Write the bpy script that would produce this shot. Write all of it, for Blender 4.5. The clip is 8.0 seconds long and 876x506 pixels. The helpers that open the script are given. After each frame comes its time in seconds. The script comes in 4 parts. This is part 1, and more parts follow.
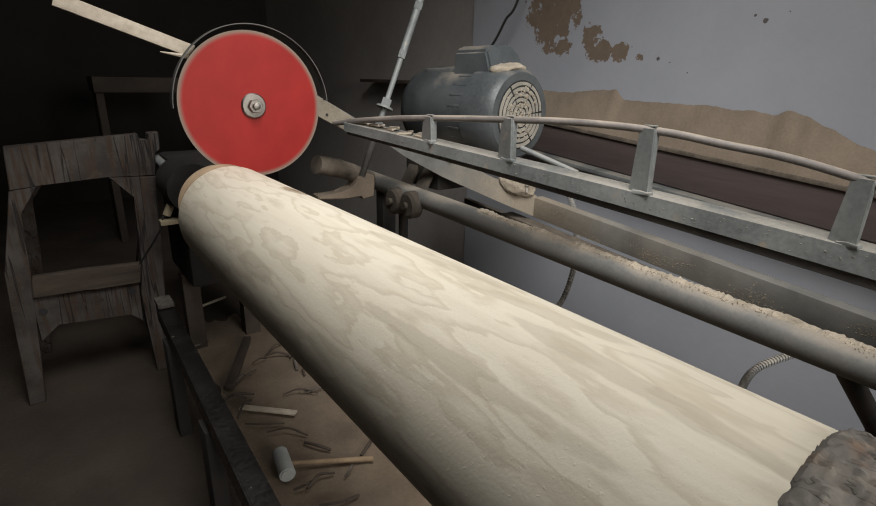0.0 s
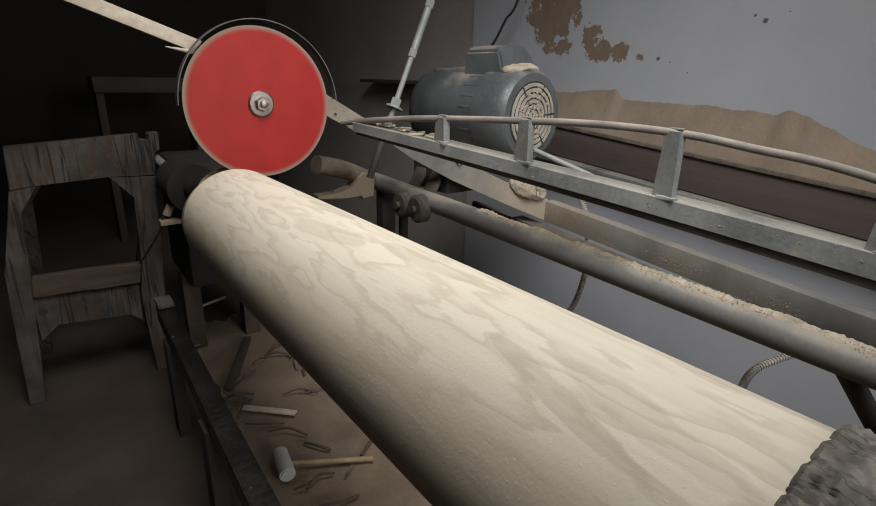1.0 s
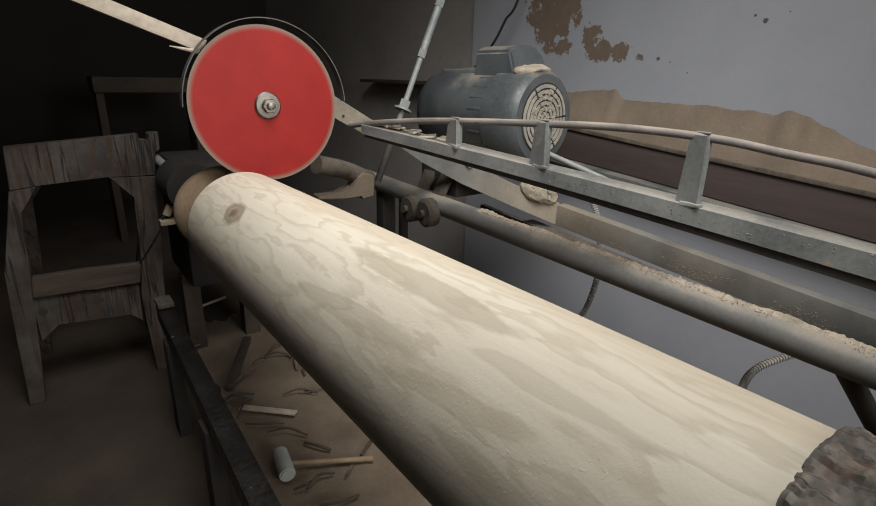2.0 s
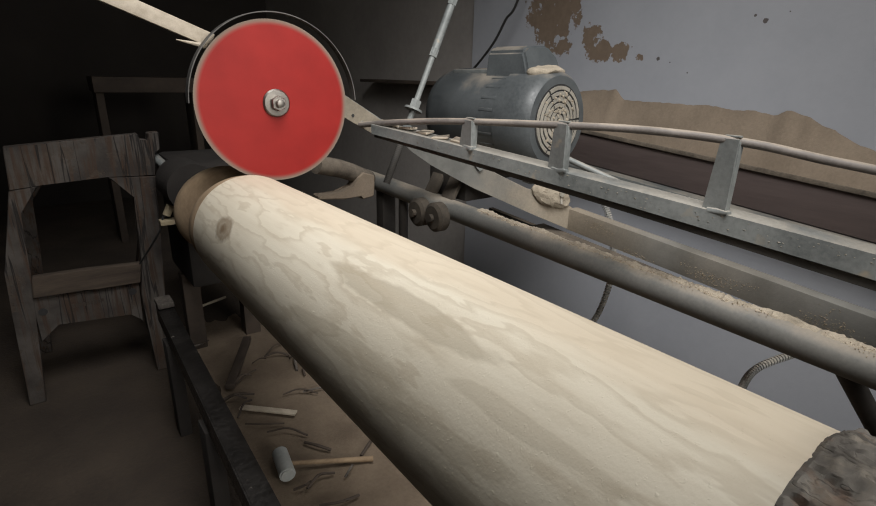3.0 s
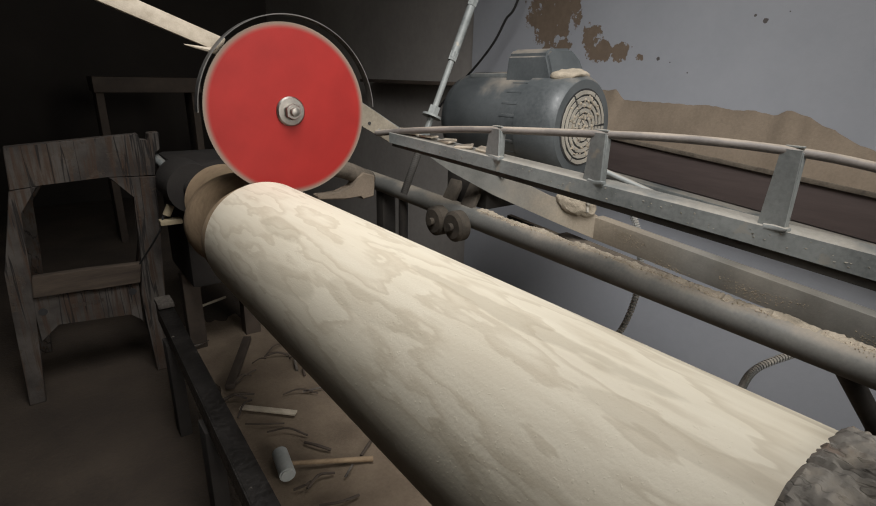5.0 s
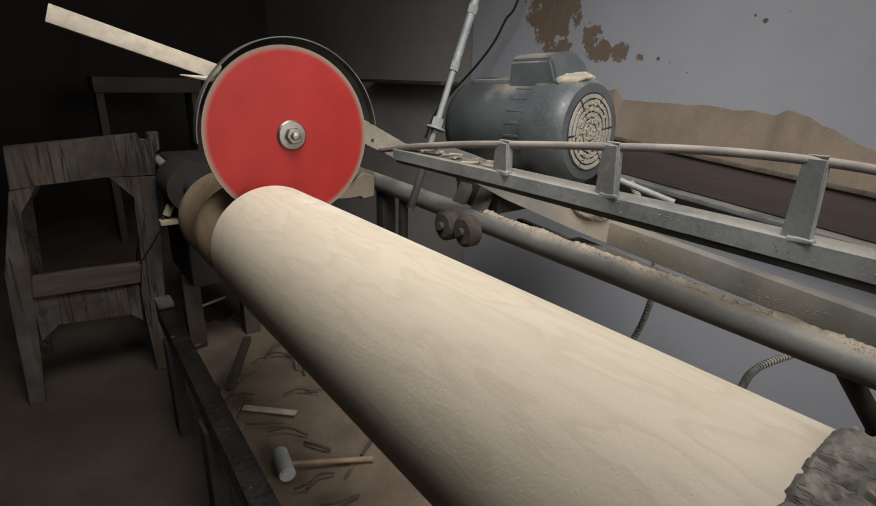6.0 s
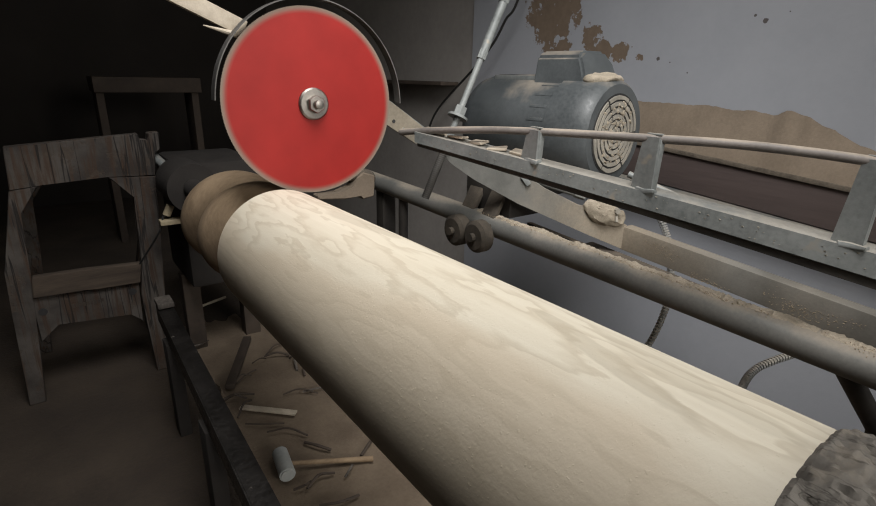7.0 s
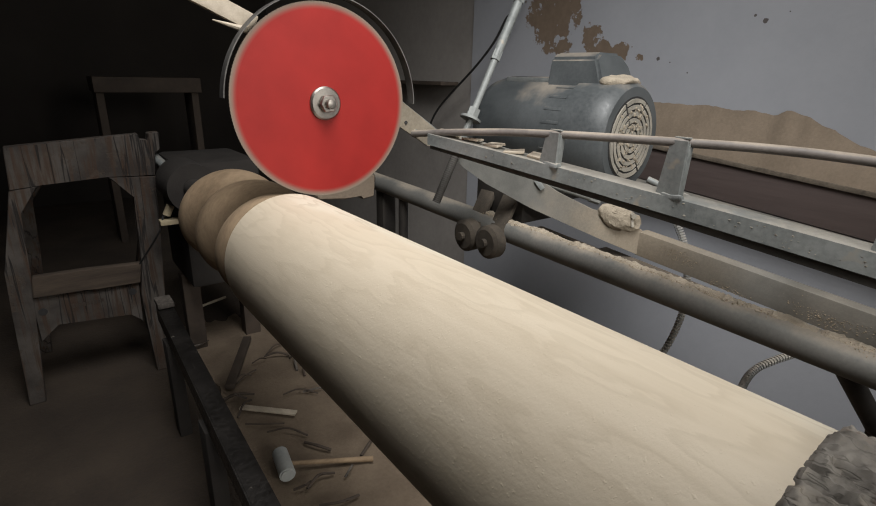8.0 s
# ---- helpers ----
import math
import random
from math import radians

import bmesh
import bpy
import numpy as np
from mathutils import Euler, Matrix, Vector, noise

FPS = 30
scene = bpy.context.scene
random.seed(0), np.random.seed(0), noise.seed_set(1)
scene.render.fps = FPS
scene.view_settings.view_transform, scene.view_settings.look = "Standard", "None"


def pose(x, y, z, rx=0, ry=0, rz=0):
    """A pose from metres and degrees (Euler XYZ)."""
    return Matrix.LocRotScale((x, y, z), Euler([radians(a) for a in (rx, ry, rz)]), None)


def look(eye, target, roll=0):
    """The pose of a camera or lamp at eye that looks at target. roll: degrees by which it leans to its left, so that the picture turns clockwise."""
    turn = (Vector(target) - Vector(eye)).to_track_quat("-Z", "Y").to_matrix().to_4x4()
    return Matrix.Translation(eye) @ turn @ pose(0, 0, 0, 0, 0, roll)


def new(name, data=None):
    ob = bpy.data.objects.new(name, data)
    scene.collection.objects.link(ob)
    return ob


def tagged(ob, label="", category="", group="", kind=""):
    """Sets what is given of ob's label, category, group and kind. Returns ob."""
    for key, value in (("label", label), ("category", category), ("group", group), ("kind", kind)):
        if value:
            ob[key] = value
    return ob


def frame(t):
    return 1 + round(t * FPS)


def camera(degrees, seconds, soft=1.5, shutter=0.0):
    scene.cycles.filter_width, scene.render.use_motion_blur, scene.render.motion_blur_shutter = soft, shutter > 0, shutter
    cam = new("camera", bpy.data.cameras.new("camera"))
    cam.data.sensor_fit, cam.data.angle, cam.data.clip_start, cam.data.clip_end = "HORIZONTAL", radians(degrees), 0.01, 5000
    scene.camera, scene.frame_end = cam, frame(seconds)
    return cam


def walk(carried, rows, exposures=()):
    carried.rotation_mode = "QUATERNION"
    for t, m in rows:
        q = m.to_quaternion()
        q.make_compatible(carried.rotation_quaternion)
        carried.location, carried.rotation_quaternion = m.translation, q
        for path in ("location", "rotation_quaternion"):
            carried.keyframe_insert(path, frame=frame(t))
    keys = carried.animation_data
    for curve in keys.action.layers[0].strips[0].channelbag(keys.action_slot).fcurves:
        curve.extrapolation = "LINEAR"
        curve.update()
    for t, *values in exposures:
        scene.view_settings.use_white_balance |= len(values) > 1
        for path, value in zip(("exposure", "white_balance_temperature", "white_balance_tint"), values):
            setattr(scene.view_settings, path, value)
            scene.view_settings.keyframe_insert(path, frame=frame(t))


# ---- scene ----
# The eye stands at the near end of a lathe; x is across the log, y along it, z up.
EYE_Z = 1.03
cam = camera(80.0, 8.0, soft=1.05)
EYE = pose(0, 0, EYE_Z, 90 - 18.715, -1.3, -37.091)
walk(cam, [(0.0, EYE), (8.0, EYE)], exposures=[(0.0, 0.0), (8.0, 0.0)])

# ---- light ----
world = bpy.data.worlds.new("workshop_air")
scene.world = world
world.use_nodes = True
world.node_tree.nodes["Background"].inputs[0].default_value = (0.5, 0.55, 0.62, 1)
world.node_tree.nodes["Background"].inputs[1].default_value = 0.02


def shaded_lamp(name, eye, target, watts, colour, cone, radius):
    """A shaded work lamp above the lathe: a wide soft cone."""
    data = bpy.data.lights.new(name, "SPOT")
    data.energy, data.color, data.spot_size, data.spot_blend, data.shadow_soft_size = watts, colour, radians(cone), 1.0, radius
    ob = new(name, data)
    ob.matrix_world = look(eye, target)
    return ob


shaded_lamp("work_lamp", (0.38, 0.20, 2.35), (0.85, 1.00, 0.78), 208, (1.0, 0.972, 0.948), 92, 0.55)
# added fill light behind the eye to lift the shadows; no window is known
fill_data = bpy.data.lights.new("fill_light", "AREA")
fill_data.shape, fill_data.size, fill_data.size_y, fill_data.energy, fill_data.color = "RECTANGLE", 1.2, 1.0, 44, (1.0, 0.95, 0.88)
fill_lamp = new("fill_light", fill_data)
fill_lamp.matrix_world = look((0.9, -2.46, 1.6), (0.9, 0.0, 1.5))


# ---- materials ----
def node(nt, kind, **sets):
    n = nt.nodes.new(kind)
    for k, v in sets.items():
        n.inputs[k.replace("_", " ")].default_value = v
    return n


def ramp(nt, fac, stops):
    r = nt.nodes.new("ShaderNodeValToRGB")
    e = r.color_ramp.elements
    while len(e) < len(stops):
        e.new(0.5)
    for el, (p, c) in zip(e, stops):
        el.position = p
        el.color = (*c, 1) if len(c) == 3 else c
    nt.links.new(fac, r.inputs[0])
    return r.outputs[0]


def mix(nt, fac, a, b, how="MIX"):
    m = nt.nodes.new("ShaderNodeMix")
    m.data_type, m.blend_type = "RGBA", how
    for sock, v in ((m.inputs[0], fac), (m.inputs[6], a), (m.inputs[7], b)):
        if isinstance(v, (int, float)):
            sock.default_value = v
        elif isinstance(v, tuple):
            sock.default_value = (*v, 1)
        else:
            nt.links.new(v, sock)
    return m.outputs[2]


def calc(nt, op, a, b=0.0, c=0.0):
    m = nt.nodes.new("ShaderNodeMath")
    m.operation = op
    for sock, v in zip(m.inputs, (a, b, c)):
        if isinstance(v, (int, float)):
            sock.default_value = v
        else:
            nt.links.new(v, sock)
    return m.outputs[0]


def start(name):
    m = bpy.data.materials.new(name)
    m.use_nodes = True
    nt = m.node_tree
    return m, nt, nt.nodes["Principled BSDF"]


def coords(nt, scale=(1, 1, 1), space=None):
    tc = nt.nodes.new("ShaderNodeTexCoord")
    tc.object = space
    mp = node(nt, "ShaderNodeMapping", Scale=scale)
    nt.links.new(tc.outputs["Object"], mp.inputs[0])
    return mp.outputs[0]


def noise_of(nt, vec, scale, detail=4.0, rough=0.55):
    n = node(nt, "ShaderNodeTexNoise", Scale=scale, Detail=detail, Roughness=rough)
    nt.links.new(vec, n.inputs["Vector"])
    return n.outputs["Fac"]


def bump(nt, bsdf, height, strength, distance):
    b = node(nt, "ShaderNodeBump", Strength=strength, Distance=distance)
    nt.links.new(height, b.inputs["Height"])
    nt.links.new(b.outputs[0], bsdf.inputs["Normal"])


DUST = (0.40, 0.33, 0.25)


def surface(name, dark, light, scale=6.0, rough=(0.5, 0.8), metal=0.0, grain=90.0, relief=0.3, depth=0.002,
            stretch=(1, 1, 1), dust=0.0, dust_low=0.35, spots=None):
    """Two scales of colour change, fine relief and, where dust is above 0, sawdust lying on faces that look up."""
    m, nt, bsdf = start(name)
    vec = coords(nt, stretch)
    big, fine = noise_of(nt, vec, scale, 5), noise_of(nt, vec, grain, 6, 0.65)
    both = calc(nt, "ADD", calc(nt, "MULTIPLY", big, 0.65), calc(nt, "MULTIPLY", fine, 0.35))
    col = ramp(nt, both, [(0.36, dark), (0.64, light)])
    if spots:
        sp = ramp(nt, noise_of(nt, vec, spots[1], 3), [(spots[2], (0, 0, 0)), (spots[2] + 0.11, (1, 1, 1))])
        col = mix(nt, sp, col, spots[0])
    rg = ramp(nt, fine, [(0.3, (rough[0],) * 3), (0.7, (rough[1],) * 3)])
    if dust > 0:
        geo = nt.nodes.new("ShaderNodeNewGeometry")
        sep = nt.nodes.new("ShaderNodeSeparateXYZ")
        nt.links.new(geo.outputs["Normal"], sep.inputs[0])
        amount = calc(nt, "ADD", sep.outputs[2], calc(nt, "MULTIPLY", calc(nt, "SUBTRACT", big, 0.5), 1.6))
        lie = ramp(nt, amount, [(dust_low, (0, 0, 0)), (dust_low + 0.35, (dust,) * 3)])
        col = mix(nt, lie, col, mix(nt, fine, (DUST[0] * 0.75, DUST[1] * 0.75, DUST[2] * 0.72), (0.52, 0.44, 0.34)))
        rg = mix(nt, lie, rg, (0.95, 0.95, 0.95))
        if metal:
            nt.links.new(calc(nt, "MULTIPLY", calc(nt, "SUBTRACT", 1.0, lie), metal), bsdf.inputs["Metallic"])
    elif metal:
        bsdf.inputs["Metallic"].default_value = metal
    nt.links.new(col, bsdf.inputs["Base Color"])
    nt.links.new(rg, bsdf.inputs["Roughness"])
    bump(nt, bsdf, fine, relief, depth)
    return m


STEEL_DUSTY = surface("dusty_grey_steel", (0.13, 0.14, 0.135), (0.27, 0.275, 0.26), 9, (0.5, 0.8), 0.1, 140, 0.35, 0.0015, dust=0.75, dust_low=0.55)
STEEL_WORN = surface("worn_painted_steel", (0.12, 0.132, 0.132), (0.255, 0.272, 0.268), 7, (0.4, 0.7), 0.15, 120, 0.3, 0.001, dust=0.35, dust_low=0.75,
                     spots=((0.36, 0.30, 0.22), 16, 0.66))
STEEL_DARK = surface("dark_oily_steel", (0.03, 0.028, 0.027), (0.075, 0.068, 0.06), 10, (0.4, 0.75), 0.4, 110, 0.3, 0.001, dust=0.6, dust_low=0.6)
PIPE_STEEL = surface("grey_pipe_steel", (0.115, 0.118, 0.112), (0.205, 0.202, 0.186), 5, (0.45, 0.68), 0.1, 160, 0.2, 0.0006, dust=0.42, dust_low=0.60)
BRIGHT = surface("bright_turned_steel", (0.20, 0.185, 0.17), (0.34, 0.32, 0.295), 20, (0.34, 0.5), 1.0, 200, 0.1, 0.0004)
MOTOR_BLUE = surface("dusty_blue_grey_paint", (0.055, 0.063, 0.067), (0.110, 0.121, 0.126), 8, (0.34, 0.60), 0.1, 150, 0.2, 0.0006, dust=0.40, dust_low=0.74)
# near black stands for the shade inside grille slots and bolt holes
GRILLE_DARK = surface("recess_shade_black", (0.012, 0.012, 0.013), (0.03, 0.03, 0.03), 30, (0.6, 0.8))
SAWDUST_DIM = surface("old_brown_sawdust", (0.185, 0.148, 0.110), (0.275, 0.222, 0.168), 5, (0.9, 1.0), 0, 120, 0.4, 0.003)
# brown floor whose colour is darkened for the lamp's falloff on the left
FLOOR = surface("trodden_floor_shade_dark", (0.026, 0.019, 0.014), (0.060, 0.045, 0.032), 3.2, (0.85, 1.0), 0, 70, 0.6, 0.006)
FLOOR_DUST = surface("trodden_brown_sawdust", (0.125, 0.094, 0.066), (0.205, 0.160, 0.114), 7, (0.9, 1.0), 0, 110, 0.6, 0.004)
PALE_WOOD = surface("pale_stick_wood", (0.36, 0.31, 0.24), (0.54, 0.48, 0.39), 5, (0.6, 0.8), 0, 60, 0.3, 0.001, stretch=(9, 1, 9))
OLD_WOOD = surface("weathered_grey_wood", (0.045, 0.039, 0.034), (0.17, 0.15, 0.13), 5, (0.75, 0.95), 0, 40, 0.5, 0.002, stretch=(7, 7, 0.7),
                   spots=((0.05, 0.04, 0.035), 7, 0.66))
DARK_WOOD = surface("dark_stained_wood", (0.035, 0.026, 0.02), (0.085, 0.065, 0.05), 4, (0.7, 0.9), 0, 40, 0.4, 0.002)
RED_BOARD = surface("dusty_red_brown_board", (0.058, 0.043, 0.041), (0.105, 0.080, 0.075), 3, (0.6, 0.85), 0, 60, 0.3, 0.001, stretch=(1, 0.2, 3))
BLACK_BAR = surface("black_painted_iron", (0.012, 0.011, 0.010), (0.035, 0.032, 0.03), 14, (0.3, 0.6), 0.3, 90, 0.4, 0.001,
                    spots=((0.35, 0.32, 0.28), 38, 0.70))
RUBBER = surface("black_rubber", (0.012, 0.012, 0.013), (0.03, 0.03, 0.03), 20, (0.5, 0.7))
CONDUIT = surface("grey_flexible_conduit", (0.20, 0.205, 0.20), (0.34, 0.34, 0.32), 30, (0.5, 0.7), 0.0, 120, dust=0.4)
MALLET = surface("grey_rubber_mallet", (0.30, 0.32, 0.315), (0.44, 0.46, 0.45), 14, (0.6, 0.8), 0, 90)


def split_bark():
    """Grey-brown bark: weathered plates, rust-brown scars and dark cracks running round."""
    m, nt, bsdf = start("rough_grey_split_wood")
    vec = coords(nt)
    big, fine = noise_of(nt, vec, 22, 5), noise_of(nt, vec, 140, 6, 0.65)
    col = ramp(nt, big, [(0.36, (0.095, 0.088, 0.078)), (0.62, (0.200, 0.188, 0.168))])
    scar = ramp(nt, noise_of(nt, vec, 31, 4, 0.6), [(0.56, (0, 0, 0)), (0.68, (0.5,) * 3)])
    col = mix(nt, scar, col, (0.17, 0.085, 0.045))
    crack = ramp(nt, calc(nt, "ABSOLUTE", calc(nt, "SUBTRACT", noise_of(nt, coords(nt, (60, 17, 60)), 1.0, 3, 0.6), 0.5)), [(0.0, (0.45,) * 3), (0.010, (0.25,) * 3), (0.026, (0, 0, 0))])
    col = mix(nt, crack, col, (0.022, 0.018, 0.015))
    col = mix(nt, ramp(nt, noise_of(nt, vec, 48, 5, 0.6), [(0.50, (0, 0, 0)), (0.70, (0.55,) * 3)]), col, (0.26, 0.225, 0.175))
    col = mix(nt, calc(nt, "MULTIPLY", fine, 0.35), col, (0.08, 0.068, 0.055))
    nt.links.new(col, bsdf.inputs["Base Color"])
    bsdf.inputs["Roughness"].default_value = 0.92
    bump(nt, bsdf, calc(nt, "SUBTRACT", calc(nt, "ADD", big, calc(nt, "MULTIPLY", fine, 0.4)), calc(nt, "MULTIPLY", crack, 0.4)), 0.6, 0.004)
    return m


BARK = split_bark()


def peeled_paint():
    """Old boards: worn lilac-grey paint, brown streaks running down and black cracks along the grain."""
    m, nt, bsdf = start("peeling_grey_paint_on_boards")
    vec = coords(nt)
    big, fine = noise_of(nt, vec, 9, 5), noise_of(nt, vec, 90, 6, 0.65)
    col = ramp(nt, big, [(0.34, (0.031, 0.026, 0.023)), (0.60, (0.078, 0.069, 0.061))])
    run = noise_of(nt, coords(nt, (75, 75, 4.5)), 1.0, 5, 0.62)
    col = mix(nt, ramp(nt, run, [(0.47, (0, 0, 0)), (0.60, (0.85,) * 3)]), col, (0.050, 0.028, 0.016))
    bare = ramp(nt, noise_of(nt, vec, 17, 5, 0.62), [(0.58, (0, 0, 0)), (0.63, (0.7,) * 3)])
    col = mix(nt, bare, col, mix(nt, fine, (0.035, 0.026, 0.020), (0.085, 0.062, 0.045)))
    crack = ramp(nt, calc(nt, "ABSOLUTE", calc(nt, "SUBTRACT", noise_of(nt, coords(nt, (30, 30, 1.6)), 1.0, 3, 0.5), 0.5)), [(0.0, (1, 1, 1)), (0.010, (0.7,) * 3), (0.02, (0, 0, 0))])
    col = mix(nt, crack, col, (0.012, 0.010, 0.009))
    nt.links.new(col, bsdf.inputs["Base Color"])
    bsdf.inputs["Roughness"].default_value = 0.85
    bump(nt, bsdf, calc(nt, "SUBTRACT", fine, calc(nt, "ADD", crack, calc(nt, "MULTIPLY", bare, 0.6))), 0.6, 0.003)
    return m


PEELED = peeled_paint()
# near-black brown: the unlit depth of the workshop is put into the colour
BACK_WALL = surface("shade_dark_brown_wall", (0.018, 0.015, 0.013), (0.036, 0.030, 0.026), 1.6, (0.8, 0.95), 0, 30, 0.3, 0.003)
# off-white of the unseen south wall and ceiling, added to bounce light
BOUNCE_WHITE = surface("off_white_bounce", (0.42, 0.41, 0.40), (0.55, 0.54, 0.52), 1.5, (0.8, 0.95), 0, 40, 0.2, 0.002)
DUST_COAT = surface("steel_coated_in_dust", (0.20, 0.19, 0.165), (0.36, 0.335, 0.285), 11, (0.85, 1.0), 0, 190, 0.5, 0.002)
DUST_DARK = surface("dark_iron_coated_in_brown_dust", (0.07, 0.058, 0.046), (0.19, 0.16, 0.125), 18, (0.8, 1.0), 0, 120, 0.5, 0.002)
FAR_WALL = surface("grey_brown_dusty_wall", (0.28, 0.265, 0.25), (0.38, 0.36, 0.34), 1.8, (0.8, 0.95), 0, 30, 0.3, 0.003)
DUST_TAN = surface("tan_sawdust_drift", (0.27, 0.235, 0.18), (0.46, 0.40, 0.315), 20, (0.9, 1.0), 0, 300, 0.8, 0.003)
# rough-sawn pine, browned for the dust, shade and spin blur on the screw
SAWN = surface("dust_shade_brown_pine", (0.20, 0.142, 0.088), (0.36, 0.265, 0.170), 7, (0.85, 1.0), 0, 60, 0.5, 0.002, stretch=(1, 3, 1))
CRUMBS = surface("clumped_brown_sawdust", (0.25, 0.195, 0.13), (0.40, 0.325, 0.23), 40, (0.9, 1.0), 0, 400, 0.2, 0.0002)
CLOTS = surface("dull_brown_clots", (0.22, 0.180, 0.125), (0.38, 0.315, 0.23), 40, (0.9, 1.0), 0, 400, 0.2, 0.0002)
GUARD = surface("grimy_sheet_steel", (0.060, 0.058, 0.056), (0.150, 0.145, 0.138), 12, (0.45, 0.75), 0.3, 120, 0.2, 0.0006)
BROWN_BOARD = surface("worn_brown_board", (0.036, 0.026, 0.019), (0.088, 0.066, 0.048), 6, (0.8, 0.95), 0, 60, 0.5, 0.002, stretch=(0.6, 1, 5))
# near black puts the headstock's and bed blocks' shade into their colour
SHADE_BLACK = surface("shade_black", (0.012, 0.010, 0.009), (0.030, 0.026, 0.023), 8, (0.8, 0.95), 0, 90, 0.3, 0.002)
# dark enough to hold the shade under the beam in its colour
UNDER_RAIL = surface("shade_dark_rail", (0.035, 0.033, 0.030), (0.085, 0.080, 0.072), 9, (0.7, 0.9), 0.1, 120, 0.3, 0.001)
BRACKET = surface("pale_dusted_bracket", (0.16, 0.140, 0.105), (0.29, 0.255, 0.20), 16, (0.7, 0.9), 0.0, 160, 0.3, 0.001)
IRON_BROWN = surface("iron_under_brown_dirt", (0.032, 0.027, 0.021), (0.085, 0.070, 0.053), 18, (0.8, 1.0), 0, 120, 0.5, 0.002)
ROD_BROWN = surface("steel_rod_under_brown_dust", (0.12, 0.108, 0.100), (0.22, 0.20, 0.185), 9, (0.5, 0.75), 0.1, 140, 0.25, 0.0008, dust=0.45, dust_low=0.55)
ROPE = surface("yellowed_cord", (0.30, 0.25, 0.16), (0.48, 0.41, 0.28), 30, (0.8, 0.95))


def drifted_steel(name, stops):
    """Grey steel under a soft drift of sawdust, its depth changing along the carriage."""
    m, nt, bsdf = start(name)
    vec = coords(nt)
    big, fine = noise_of(nt, vec, 9, 5), noise_of(nt, vec, 150, 6, 0.65)
    steel = ramp(nt, big, [(0.34, (0.085, 0.093, 0.092)), (0.66, (0.185, 0.190, 0.180))])
    dust = mix(nt, fine, (0.22, 0.185, 0.14), (0.42, 0.365, 0.285))
    sep = nt.nodes.new("ShaderNodeSeparateXYZ")
    nt.links.new(vec, sep.inputs[0])
    along = calc(nt, "ADD", sep.outputs[1], calc(nt, "MULTIPLY", calc(nt, "SUBTRACT", noise_of(nt, vec, 14, 5, 0.6), 0.5), 0.16))
    foot = ramp(nt, along, [(p, (v,) * 3) for p, v in stops])
    nt.links.new(mix(nt, foot, steel, dust), bsdf.inputs["Base Color"])
    bsdf.inputs["Roughness"].default_value = 0.8
    bump(nt, bsdf, fine, 0.4, 0.0015)
    return m


GUSSET = drifted_steel("grey_gusset_steel", [(0.80, 0.95), (0.93, 0.12)])
CHANNEL = drifted_steel("grey_channel_steel", [(0.02, 0.15), (0.30, 0.42), (0.42, 0.22), (0.72, 0.95)])


def red_disc():
    m, nt, bsdf = start("red_saw_paint")
    vec = coords(nt)
    ring = nt.nodes.new("ShaderNodeVectorMath")
    ring.operation = "LENGTH"
    nt.links.new(vec, ring.inputs[0])
    smear = noise_of(nt, vec, 14, 3)
    col = ramp(nt, smear, [(0.3, (0.248, 0.0120, 0.0098)), (0.7, (0.302, 0.0160, 0.0128))])
    edge = ramp(nt, ring.outputs["Value"], [(0.1660, (0, 0, 0)), (0.1745, (1, 1, 1))])
    col = mix(nt, edge, col, (0.21, 0.165, 0.13))
    nt.links.new(col, bsdf.inputs["Base Color"])
    bsdf.inputs["Roughness"].default_value = 0.55
    bsdf.inputs["Specular IOR Level"].default_value = 0.3
    bump(nt, bsdf, noise_of(nt, vec, 120, 4), 0.08, 0.0005)
    return m


RED = red_disc()


